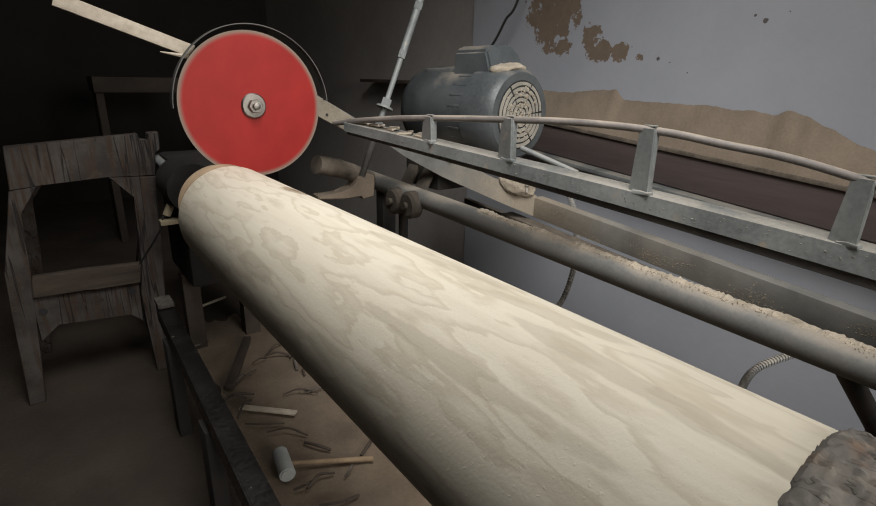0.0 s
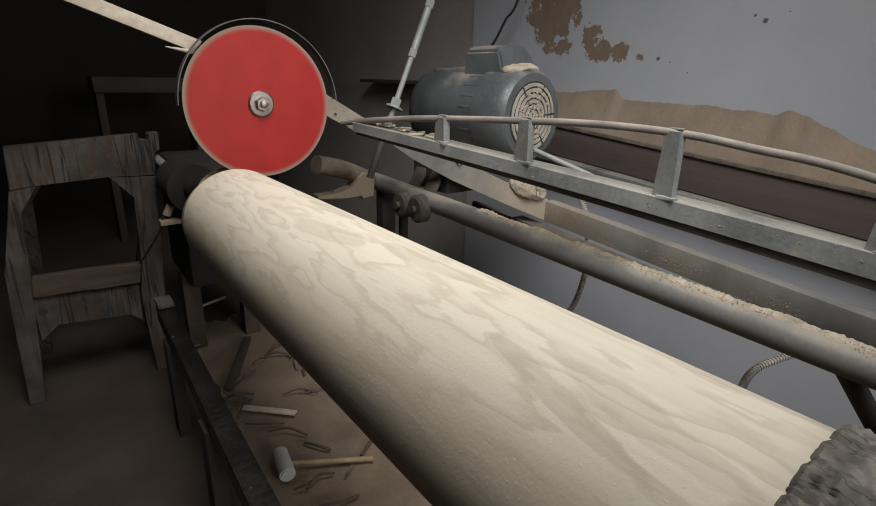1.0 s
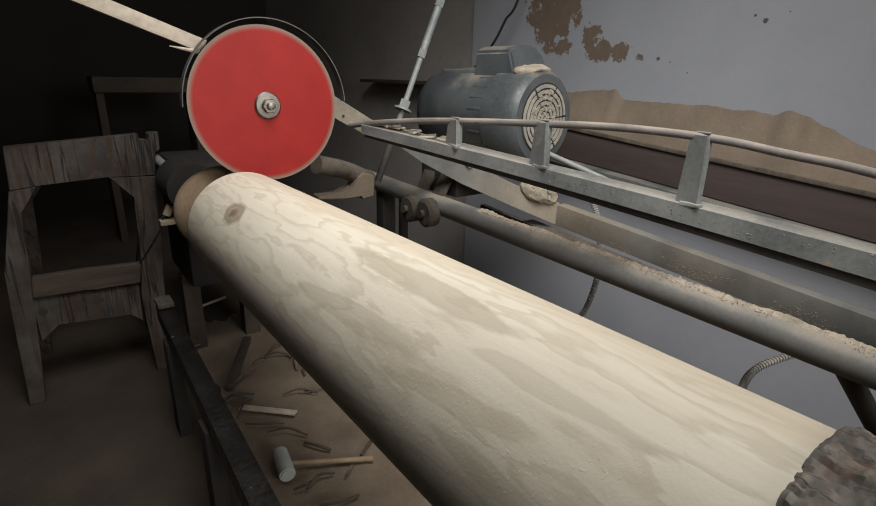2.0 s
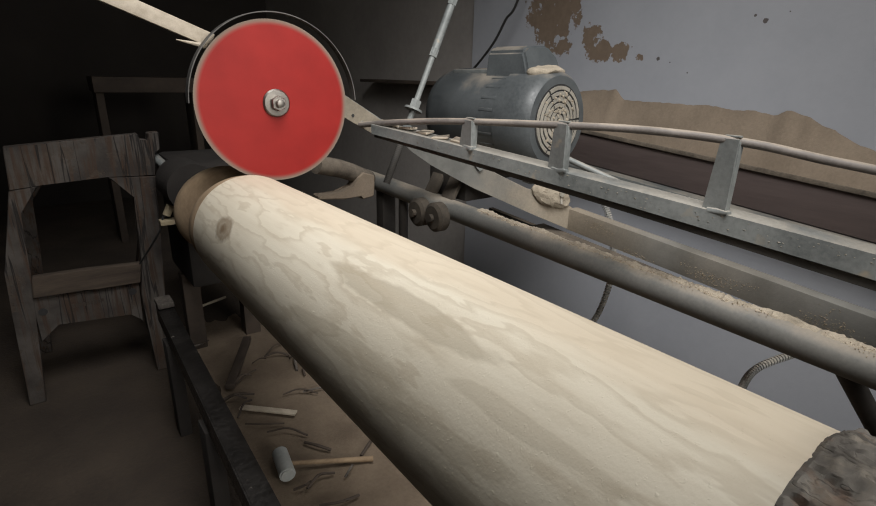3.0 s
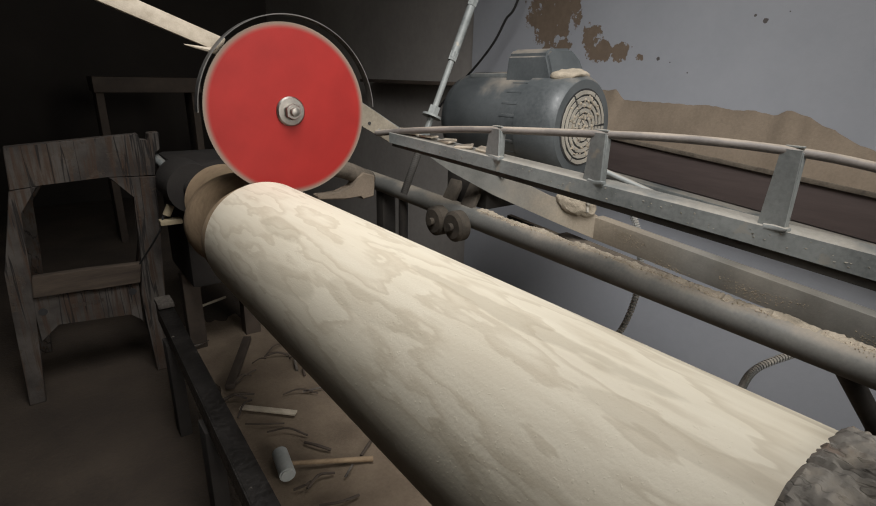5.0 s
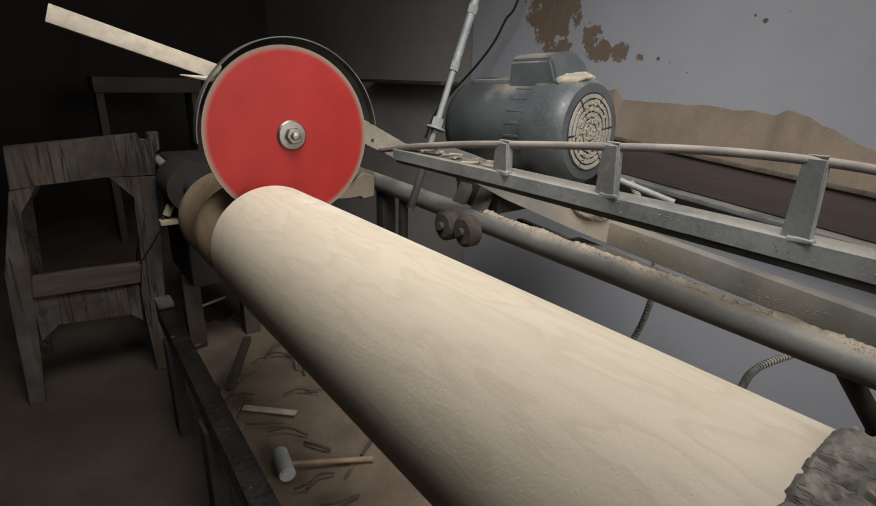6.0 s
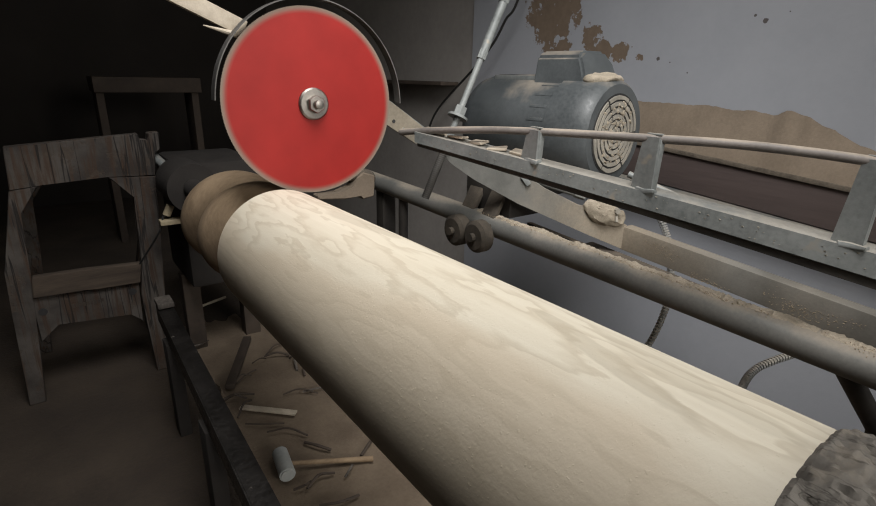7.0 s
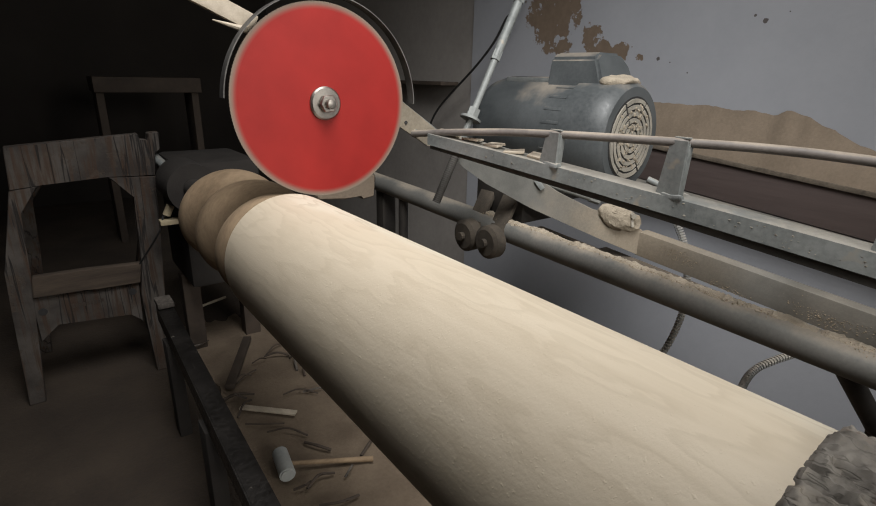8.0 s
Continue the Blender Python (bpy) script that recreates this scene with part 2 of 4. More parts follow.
def plaster():
    """Blue-grey distemper with brown scabs where it has flaked off and a few dark nicks."""
    m, nt, bsdf = start("blue_grey_distemper")
    vec = coords(nt)
    big, fine = noise_of(nt, vec, 1.6, 4), noise_of(nt, vec, 40, 6)
    col = ramp(nt, big, [(0.3, (0.342, 0.364, 0.408)), (0.7, (0.425, 0.447, 0.490))])
    col = mix(nt, 0.12, col, mix(nt, fine, (0.3, 0.3, 0.32), (0.6, 0.6, 0.62)))
    sep = nt.nodes.new("ShaderNodeSeparateXYZ")
    nt.links.new(vec, sep.inputs[0])
    ragged = noise_of(nt, vec, 22, 7, 0.66)

    def scab(y, z, sy, sz, bias):
        dy = calc(nt, "POWER", calc(nt, "ABSOLUTE", calc(nt, "DIVIDE", calc(nt, "SUBTRACT", sep.outputs[1], y), sy)), 2.0)
        dz = calc(nt, "POWER", calc(nt, "ABSOLUTE", calc(nt, "DIVIDE", calc(nt, "SUBTRACT", sep.outputs[2], z), sz)), 2.0)
        near = calc(nt, "SUBTRACT", bias, calc(nt, "ADD", dy, dz))
        return calc(nt, "ADD", near, calc(nt, "MULTIPLY", calc(nt, "SUBTRACT", ragged, 0.5), 4.5))

    both = scab(1.646, 1.301, 0.145, 0.135, 0.9)
    for y, h, sy, sh, bias in ((1.60, 1.160, 0.10, 0.040, 0.55), (1.425, 1.190, 0.055, 0.060, 0.75), (1.375, 1.135, 0.075, 0.045, 0.80), (1.285, 1.135, 0.055, 0.038, 0.70), (1.195, 1.115, 0.030, 0.018, 0.4)):
        both = calc(nt, "MAXIMUM", both, scab(y, h, sy, sh, bias))
    mask = ramp(nt, both, [(0.0, (0, 0, 0)), (0.12, (1, 1, 1))])
    col = mix(nt, mask, col, mix(nt, fine, (0.145, 0.108, 0.080), (0.245, 0.188, 0.138)))
    chip = calc(nt, "MULTIPLY", calc(nt, "SUBTRACT", noise_of(nt, vec, 70, 3), 0.5), 0.012)
    nick = None
    for y, h, size in ((0.817, 1.229, 0.004), (0.784, 1.212, 0.007), (0.720, 1.234, 0.004), (1.122, 1.107, 0.006), (1.005, 1.060, 0.003), (1.075, 1.095, 0.003)):
        far = calc(nt, "SQRT", calc(nt, "ADD", calc(nt, "POWER", calc(nt, "SUBTRACT", sep.outputs[1], y), 2.0), calc(nt, "POWER", calc(nt, "SUBTRACT", sep.outputs[2], h), 2.0)))
        one = calc(nt, "LESS_THAN", calc(nt, "ADD", far, chip), size)
        nick = one if nick is None else calc(nt, "MAXIMUM", nick, one)
    col = mix(nt, nick, col, (0.10, 0.09, 0.085))
    nt.links.new(col, bsdf.inputs["Base Color"])
    bsdf.inputs["Roughness"].default_value = 0.75
    bump(nt, bsdf, calc(nt, "SUBTRACT", fine, calc(nt, "MULTIPLY", mask, 0.8)), 0.25, 0.003)
    return m


WALL = plaster()


# ---- building helpers ----
def thing(name, label, category, at=(0, 0, 0), group="", kind=""):
    ob = new(name)
    ob.empty_display_size = 0.05
    ob.location = at
    return tagged(ob, label, category, group, kind)


def mesh_of(name, bm, material, smooth=True, sharp=35):
    bmesh.ops.recalc_face_normals(bm, faces=bm.faces)
    me = bpy.data.meshes.new(name)
    bm.to_mesh(me)
    bm.free()
    me.materials.append(material)
    if smooth:
        for p in me.polygons:
            p.use_smooth = True
        me.set_sharp_from_angle(angle=radians(sharp))
    return me


def part(name, bm, material, parent=None, label="", smooth=True):
    ob = new(name, mesh_of(name, bm, material, smooth))
    ob.parent = parent
    return tagged(ob, label)


def single(name, bm, material, label, category, kind="", group="", smooth=True):
    return tagged(new(name, mesh_of(name, bm, material, smooth)), label, category, group, kind)


def box(bm, lo, hi, bevel=0.0, m=None):
    """A box between two corners, its edges bevelled."""
    c = [(a + b) / 2 for a, b in zip(lo, hi)]
    s = [abs(b - a) for a, b in zip(lo, hi)]
    r = bmesh.ops.create_cube(bm, size=1, matrix=(m or Matrix()) @ Matrix.Translation(c) @ Matrix.Diagonal((*s, 1)))
    if bevel > 0:
        edges = {e for v in r["verts"] for e in v.link_edges}
        bmesh.ops.bevel(bm, geom=list(edges), offset=bevel, segments=2, profile=0.6, affect="EDGES")
    return bm


def bar(bm, a, b, r1, r2=None, n=16):
    """A round bar from a to b."""
    a, b = Vector(a), Vector(b)
    d = b - a
    m = Matrix.Translation((a + b) / 2) @ d.to_track_quat("Z", "Y").to_matrix().to_4x4()
    bmesh.ops.create_cone(bm, cap_ends=True, segments=n, radius1=r1, radius2=r1 if r2 is None else r2, depth=d.length, matrix=m)
    return bm


def plank(bm, a, b, width, thick, up=(0, 0, 1), bevel=0.002):
    """A square-edged bar from a to b; width lies along up."""
    a, b, up = Vector(a), Vector(b), Vector(up)
    d = (b - a).normalized()
    side = d.cross(up).normalized()
    top = side.cross(d)
    m = Matrix((side, d, top)).transposed().to_4x4()
    m.translation = (a + b) / 2
    h = (b - a).length / 2
    return box(bm, (-thick / 2, -h, -width / 2), (thick / 2, h, width / 2), bevel, m)


def tube(bm, points, radius, n=10):
    """A bent round rod through the points."""
    pts = [Vector(p) for p in points]
    rings = []
    side = Vector((1, 0, 0))
    for i, p in enumerate(pts):
        d = (pts[min(i + 1, len(pts) - 1)] - pts[max(i - 1, 0)]).normalized()
        u = d.cross(side)
        u = (u if u.length > 0.05 else d.cross(Vector((0, 0, 1)))).normalized()
        w = u.cross(d)
        rings.append([bm.verts.new(p + radius * (math.cos(2 * math.pi * k / n) * u + math.sin(2 * math.pi * k / n) * w)) for k in range(n)])
    for r0, r1 in zip(rings, rings[1:]):
        for k in range(n):
            bm.faces.new((r0[k], r0[(k + 1) % n], r1[(k + 1) % n], r1[k]))
    bm.faces.new(rings[0])
    bm.faces.new(rings[-1])
    return bm


def smooth_line(points, steps=8):
    """Points along a rounded line through the given ones."""
    p = [Vector(q) for q in points]
    p = [p[0] * 2 - p[1]] + p + [p[-1] * 2 - p[-2]]
    out = []
    for i in range(1, len(p) - 2):
        for k in range(steps):
            t = k / steps
            out.append(0.5 * (2 * p[i] + (p[i + 1] - p[i - 1]) * t + (2 * p[i - 1] - 5 * p[i] + 4 * p[i + 1] - p[i + 2]) * t * t
                              + (3 * p[i] - p[i - 1] - 3 * p[i + 1] + p[i + 2]) * t ** 3))
    return out + [p[-2]]


def outline(bm, pts, y0, y1):
    """A flat shape in x and z, thick from y0 to y1."""
    front = [bm.verts.new((x, y0, z)) for x, z in pts]
    back = [bm.verts.new((x, y1, z)) for x, z in pts]
    n = len(pts)
    bm.faces.new(front)
    bm.faces.new(back[::-1])
    for i in range(n):
        bm.faces.new((front[i], front[(i + 1) % n], back[(i + 1) % n], back[i]))
    return bm


def lathe(bm, profile, n=48, axis_y=True, closed=True):
    """A body turned about the y axis from (y, radius) pairs."""
    rings = []
    for y, r in profile:
        rings.append([bm.verts.new((r * math.cos(2 * math.pi * k / n), y, r * math.sin(2 * math.pi * k / n))) for k in range(n)])
    for r0, r1 in zip(rings, rings[1:]):
        for k in range(n):
            bm.faces.new((r0[k], r0[(k + 1) % n], r1[(k + 1) % n], r1[k]))
    if closed:
        bm.faces.new(rings[0])
        bm.faces.new(rings[-1])
    return bm


def rough(bm, size, scale, seed=0.0):
    """Uneven surface: moves each corner by smooth noise."""
    for v in bm.verts:
        q = v.co * scale + Vector((seed, seed * 0.7, -seed))
        v.co += size * noise.noise_vector(q)
    return bm


B = bmesh.new

# ---- the room ----
WX = 1.84
bm = B()
box(bm, (-3.5, -2.5, -0.1), (WX + 0.2, 5.0, 0.0))
floor = single("floor", bm, FLOOR, "brown floor trodden with sawdust and shavings", "floor", "structure", smooth=False)
bm = B()
box(bm, (WX, -2.5, 0.0), (WX + 0.15, 2.15, 2.8))
single("wall_east", bm, WALL, "blue-grey distempered wall with brown flaked scabs", "wall", "structure", smooth=False)
bm = B()
box(bm, (WX + 0.004, 2.152, 0.0), (WX + 0.15, 5.0, 2.8))
single("wall_east_far", bm, FAR_WALL, "grey-brown dusty wall deep in the workshop", "wall", "structure", smooth=False)
# north and west walls get their gloom from the material's colour
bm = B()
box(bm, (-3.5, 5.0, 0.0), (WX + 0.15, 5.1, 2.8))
single("wall_north", bm, BACK_WALL, "brown wall deep in the workshop, shade painted in", "wall", "structure", smooth=False)
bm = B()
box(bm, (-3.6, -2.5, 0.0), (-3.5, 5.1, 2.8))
single("wall_west", bm, BACK_WALL, "brown wall painted shade-dark", "wall", "structure", smooth=False)
# unseen south wall, with a gap made where the added fill light stands
bm = B()
box(bm, (-3.6, -2.6, 0.0), (0.28, -2.5, 2.8))
box(bm, (1.52, -2.6, 0.0), (WX + 0.15, -2.5, 2.8))
box(bm, (0.282, -2.6, 0.0), (1.518, -2.5, 1.08))
box(bm, (0.282, -2.6, 2.12), (1.518, -2.5, 2.8))
single("wall_south", bm, BOUNCE_WHITE, "unseen pale wall that bounces light", "wall", "structure", smooth=False)
# unseen ceiling, pale so that it throws light back into the shadows
bm = B()
box(bm, (-3.6, -2.6, 2.8), (WX + 0.2, 5.1, 2.9))
single("ceiling", bm, BOUNCE_WHITE, "unseen pale ceiling that bounces light", "ceiling", "structure", smooth=False)


def board_top(y):
    return 0.848 - 0.082 * (1.47 - y)


def wall_board():
    t = thing("wall_board", "dusty red-brown board along the wall with a sawdust ledge", "board")
    a, b = 2.03, -1.5
    bm = B()
    plank(bm, (WX - 0.032, a, board_top(a) - 0.066), (WX - 0.032, b, board_top(b) - 0.066), 0.132, 0.056, bevel=0.006)
    part("board", bm, RED_BOARD, t)
    bm = B()
    plank(bm, (WX - 0.066, a, board_top(a) - 0.006), (WX - 0.066, b, board_top(b) - 0.006), 0.014, 0.010, bevel=0.003)
    part("edge_strip", bm, DUST_DARK, t, "dust-coated edge strip")
    bm = B()
    plank(bm, (WX - 0.056, a, board_top(a) - 0.143), (WX - 0.056, b, board_top(b) - 0.143), 0.016, 0.105, bevel=0.003)
    part("ledge", bm, STEEL_WORN, t, "grey steel ledge")
    return t


def sawdust_heap():
    """A long heap of sawdust on the board, leaning on the wall: a tall drift that breaks off, then a row of slumped peaks."""
    bm = B()
    rows = []
    for i in range(300):
        y = -1.4 + i * 0.0113
        line = 0.935 + 0.052 * (y - 0.75) - 0.42 * max(0.0, 0.66 - y) ** 1.35
        if y > 1.235:
            line += min(1.0, (y - 1.235) / 0.045) * max(0.0, 0.034 - 0.13 * abs(y - 1.28))
        for peak, height, steep, slow in ((1.05, 0.010, 9, 16), (0.905, 0.012, 7, 20), (0.768, 0.008, 14, 30), (0.663, 0.024, 8, 46)):
            off = y - peak
            line += height * math.exp(-(off * (slow if off > 0 else steep)) ** 2)
        line += 0.007 * noise.noise((y * 9.0, 1.0, 0)) + 0.005 * noise.noise((y * 31.0, 5.0, 0)) + 0.002 * noise.noise((y * 90.0, 2.0, 0))
        base = board_top(y) - 0.004
        crest = max(line - base, 0.004)
        rows.append([bm.verts.new((WX - 0.062 + 0.058 * k / 8 + 0.002 * noise.noise((y * 30, k, 2)), y,
                                   base + crest * (k / 8) ** 0.8 + 0.003 * noise.noise((y * 40, k * 2.0, 7)))) for k in range(9)])
    for a, b in zip(rows, rows[1:]):
        for k in range(8):
            bm.faces.new((a[k], a[k + 1], b[k + 1], b[k]))
    low = [bm.verts.new((WX - 0.004, r[0].co.y, board_top(r[0].co.y) - 0.004)) for r in rows]
    for i in range(len(rows) - 1):
        bm.faces.new((rows[i][8], low[i], low[i + 1], rows[i + 1][8]))
        bm.faces.new((rows[i][0], rows[i + 1][0], low[i + 1], low[i]))
    return single("sawdust_heap", bm, SAWDUST_DIM, "long brown sawdust heap drifted against the wall", "sawdust", "stuff")


wall_board()
sawdust_heap()


# ---- the log ----
LOG_X, LOG_Z, LOG_R = 0.360, EYE_Z - 0.343, 0.1255
NEAR, SHOULDER = 0.066, 0.945
FEED, CUT_FEED = 0.0520, 0.0455


def slid(t):
    """How far the carriage still has to come at t."""
    return FEED * (8.0 - t)


log = thing("turned_log", "pale pine log turning between lathe centres, half carved into a screw", "log", (LOG_X, 0, LOG_Z))


def on_log(turn, y):
    """A place on the log's skin, in its own space: degrees on from the knot, and metres along."""
    a = radians(120 + turn)
    return (LOG_R * math.cos(a), y, LOG_R * math.sin(a))


def log_wood():
    """Rings about a wandering pith: on the turned skin they show as tongues and contour lines; patches of late wood and one knot."""
    m, nt, bsdf = start("pale_turned_pine")
    vec = coords(nt, (1, 1, 1), log)
    slow = coords(nt, (7.0, 1.5, 7.0), log)
    sep = nt.nodes.new("ShaderNodeSeparateXYZ")
    nt.links.new(vec, sep.inputs[0])
    x, y, z = sep.outputs
    wx = calc(nt, "ADD", x, calc(nt, "MULTIPLY", y, 0.020))
    wz = calc(nt, "ADD", z, calc(nt, "MULTIPLY", y, -0.012))
    rad = calc(nt, "SQRT", calc(nt, "ADD", calc(nt, "MULTIPLY", wx, wx), calc(nt, "MULTIPLY", wz, wz)))
    wob = calc(nt, "MULTIPLY", calc(nt, "SUBTRACT", noise_of(nt, slow, 1.9, 5.0, 0.5), 0.5), 0.085)
    ring = calc(nt, "ADD", rad, wob)
    saw = calc(nt, "FRACT", calc(nt, "MULTIPLY", ring, 112.0))
    late = ramp(nt, saw, [(0.0, (0, 0, 0)), (0.50, (0.10,) * 3), (0.83, (1, 1, 1)), (0.91, (0.85,) * 3), (0.99, (0, 0, 0))])
    fib = noise_of(nt, coords(nt, (95, 4.5, 95), log), 1.0, 4)
    blot = noise_of(nt, coords(nt, (7, 2.4, 7), log), 1.0, 4)
    pale = mix(nt, blot, (0.600, 0.548, 0.435), (0.720, 0.680, 0.572))
    warm = mix(nt, blot, (0.555, 0.485, 0.375), (0.655, 0.583, 0.465))
    # one side of the log is clear, warmer wood, its rings too faint to tell
    side = on_log(238, 0)
    facing = calc(nt, "DIVIDE", calc(nt, "ADD", calc(nt, "MULTIPLY", x, side[0]), calc(nt, "MULTIPLY", z, side[2])), LOG_R * LOG_R)
    facing = calc(nt, "ADD", facing, calc(nt, "MULTIPLY", calc(nt, "SUBTRACT", noise_of(nt, slow, 1.3, 4, 0.55), 0.5), 1.6))
    plain = ramp(nt, calc(nt, "MULTIPLY_ADD", facing, 0.5, 0.5), [(0.58, (0, 0, 0)), (0.68, (1, 1, 1))])
    wood = mix(nt, plain, pale, warm)
    strength = calc(nt, "MULTIPLY", late, calc(nt, "SUBTRACT", 0.41, calc(nt, "MULTIPLY", plain, 0.17)))
    col = mix(nt, strength, wood, (0.40, 0.335, 0.24))
    ragged = calc(nt, "SUBTRACT", noise_of(nt, coords(nt, (34, 9, 34), log), 1.0, 4), 0.5)

    def spot(turn, along, stretch, shear=0.0):
        """How far a place on the skin lies from a centre, along the grain counted shorter."""
        sx, sy, sz = on_log(turn, along)
        tx, tz = -sz / LOG_R, sx / LOG_R
        ax, ay, az = (calc(nt, "SUBTRACT", s, q) for s, q in ((x, sx), (y, sy), (z, sz)))
        if shear:
            ax = calc(nt, "MULTIPLY_ADD", ay, -shear * tx, ax)
            az = calc(nt, "MULTIPLY_ADD", ay, -shear * tz, az)
        ay = calc(nt, "MULTIPLY", ay, stretch)
        tot = calc(nt, "ADD", calc(nt, "ADD", calc(nt, "MULTIPLY", ax, ax), calc(nt, "MULTIPLY", az, az)), calc(nt, "MULTIPLY", ay, ay))
        return calc(nt, "SQRT", tot)

    # tongues of late wood: degrees from the knot, metres along, size, stretch, lean, depth of tone
    for turn, along, size, stretch, shear, tone in (
            (-26, 0.455, 0.019, 0.13, 0.02, 0.62), (9, 0.50, 0.015, 0.10, 0.05, 0.45), (13, 0.31, 0.012, 0.10, 0.16, 0.38),
            (28, 0.20, 0.012, 0.09, -0.05, 0.42), (60, 0.34, 0.012, 0.07, 0.01, 0.45), (-12, 0.24, 0.010, 0.10, 0.03, 0.35),
            (96, 0.50, 0.016, 0.15, 0.05, 0.30), (112, 0.70, 0.020, 0.20, 0.10, 0.35), (85, 0.80, 0.016, 0.2, 0.0, 0.4),
            (128, 0.22, 0.010, 0.10, -0.22, 0.40), (118, 0.16, 0.016, 0.22, -0.15, 0.30), (75, 0.12, 0.010, 0.08, 0.02, 0.3)):
        dist = calc(nt, "MULTIPLY_ADD", ragged, 0.022, spot(turn, along, stretch, shear))
        mask = ramp(nt, calc(nt, "DIVIDE", dist, size * 2), [(0.0, (tone * 0.8,) * 3), (0.42, (tone,) * 3), (0.52, (0, 0, 0))])
        col = mix(nt, mask, col, (0.36, 0.315, 0.235))
    col = mix(nt, calc(nt, "MULTIPLY", ramp(nt, fib, [(0.35, (0, 0, 0)), (0.75, (1, 1, 1))]), 0.22), col, (0.42, 0.34, 0.235))
    kd = calc(nt, "MULTIPLY_ADD", calc(nt, "SUBTRACT", noise_of(nt, vec, 45, 3), 0.5), 0.020, spot(0, 0.99, 0.55))
    col = mix(nt, ramp(nt, kd, [(0.005, (0.95,) * 3), (0.012, (0.55,) * 3), (0.019, (0.75,) * 3), (0.027, (0, 0, 0))]), col, (0.17, 0.115, 0.065))
    nt.links.new(col, bsdf.inputs["Base Color"])
    bsdf.inputs["Roughness"].default_value = 0.62
    pits = noise_of(nt, vec, 260, 4, 0.65)
    crumbs = ramp(nt, noise_of(nt, vec, 230, 2), [(0.65, (0, 0, 0)), (0.73, (1, 1, 1))])
    bump(nt, bsdf, calc(nt, "ADD", pits, calc(nt, "ADD", calc(nt, "MULTIPLY", late, 0.12), calc(nt, "MULTIPLY", crumbs, 0.7))), 0.34, 0.0010)
    return m


LOG_WOOD = log_wood()

# the still uncut skin: a fixed near length and a far length whose cut end draws back before the blade
bm = B()
lathe(bm, [(NEAR, 0.05), (NEAR, LOG_R - 0.002), (NEAR + 0.002, LOG_R), (0.5, LOG_R), (0.93, LOG_R)], 128)
part("near_length", bm, LOG_WOOD, log, "smooth pale turned pine")
SKIN = 0.45
bm = B()
lathe(bm, [(-SKIN, LOG_R - 0.0002), (-0.2, LOG_R - 0.0002), (-0.0015, LOG_R - 0.0002), (0.0, LOG_R - 0.002), (0.004, 0.085), (0.004, 0.04)], 128)
uncut = part("uncut_length", bm, LOG_WOOD, log, "smooth pale turned pine")


def carved_core():
    """The finished screw behind the blade: one deep groove winding round."""
    bm = B()
    n, rows, pitch = 96, 176, 0.155
    rings = []
    for i in range(rows):
        y = 0.70 + i * 0.0039
        ring = []
        for k in range(n):
            a = 2 * math.pi * k / n
            w = 0.5 + 0.5 * math.cos(a - 2 * math.pi * y / pitch)
            r = 0.121 - 0.056 * w ** 1.3
            ring.append(bm.verts.new((r * math.cos(a), y, r * math.sin(a))))
        rings.append(ring)
    for r0, r1 in zip(rings, rings[1:]):
        for k in range(n):
            bm.faces.new((r0[k], r0[(k + 1) % n], r1[(k + 1) % n], r1[k]))
    bm.faces.new(rings[0])
    bm.faces.new(rings[-1])
    return part("carved_length", bm, SAWN, log, "pine carved into a deep single screw thread")


carved_core()


def rough_end():
    """The unturned butt by the tailstock: split, knobbly wood."""
    bm = B()
    n, rows, end = 260, 40, 0.022
    rings = []
    for i in range(rows):
        f = i / (rows - 1)
        y = end + f * (NEAR + 0.004 - end)
        ring = []
        for k in range(n):
            a = 2 * math.pi * k / n
            q = Vector((math.cos(a) * 3.2, y * 18, math.sin(a) * 3.2))
            r = 0.1310 + 0.003 * noise.noise(q * 0.7) + 0.0028 * noise.noise(q * 2.5) + 0.003 * noise.noise(q * 6) + 0.002 * noise.noise(q * 13)
            r -= 0.004 * max(0.0, 0.07 - abs(noise.noise(Vector((q.x * 2.2, q.y * 0.7, q.z * 2.2 + 5))))) / 0.07
            r -= 0.004 * max(0.0, abs(f - 0.5) - 0.42) / 0.08
            ring.append(bm.verts.new((r * math.cos(a), y, r * math.sin(a))))
        rings.append(ring)
    for r0, r1 in zip(rings, rings[1:]):
        for k in range(n):
            bm.faces.new((r0[k], r0[(k + 1) % n], r1[(k + 1) % n], r1[k]))
    bm.faces.new(rings[0])
    core = [bm.verts.new((0.12 * math.cos(2 * math.pi * k / n), NEAR + 0.004, 0.12 * math.sin(2 * math.pi * k / n))) for k in range(n)]
    for k in range(n):
        bm.faces.new((rings[-1][k], rings[-1][(k + 1) % n], core[(k + 1) % n], core[k]))
    return part("rough_butt", bm, BARK, log, "unturned grey butt with cracked bark")


rough_end()


# ---- the pipe rail ----
PIPE_A, PIPE_B, PIPE_R = (1.0, 1.78, EYE_Z - 0.3785), (1.0, -0.70, EYE_Z - 0.4495), 0.0312


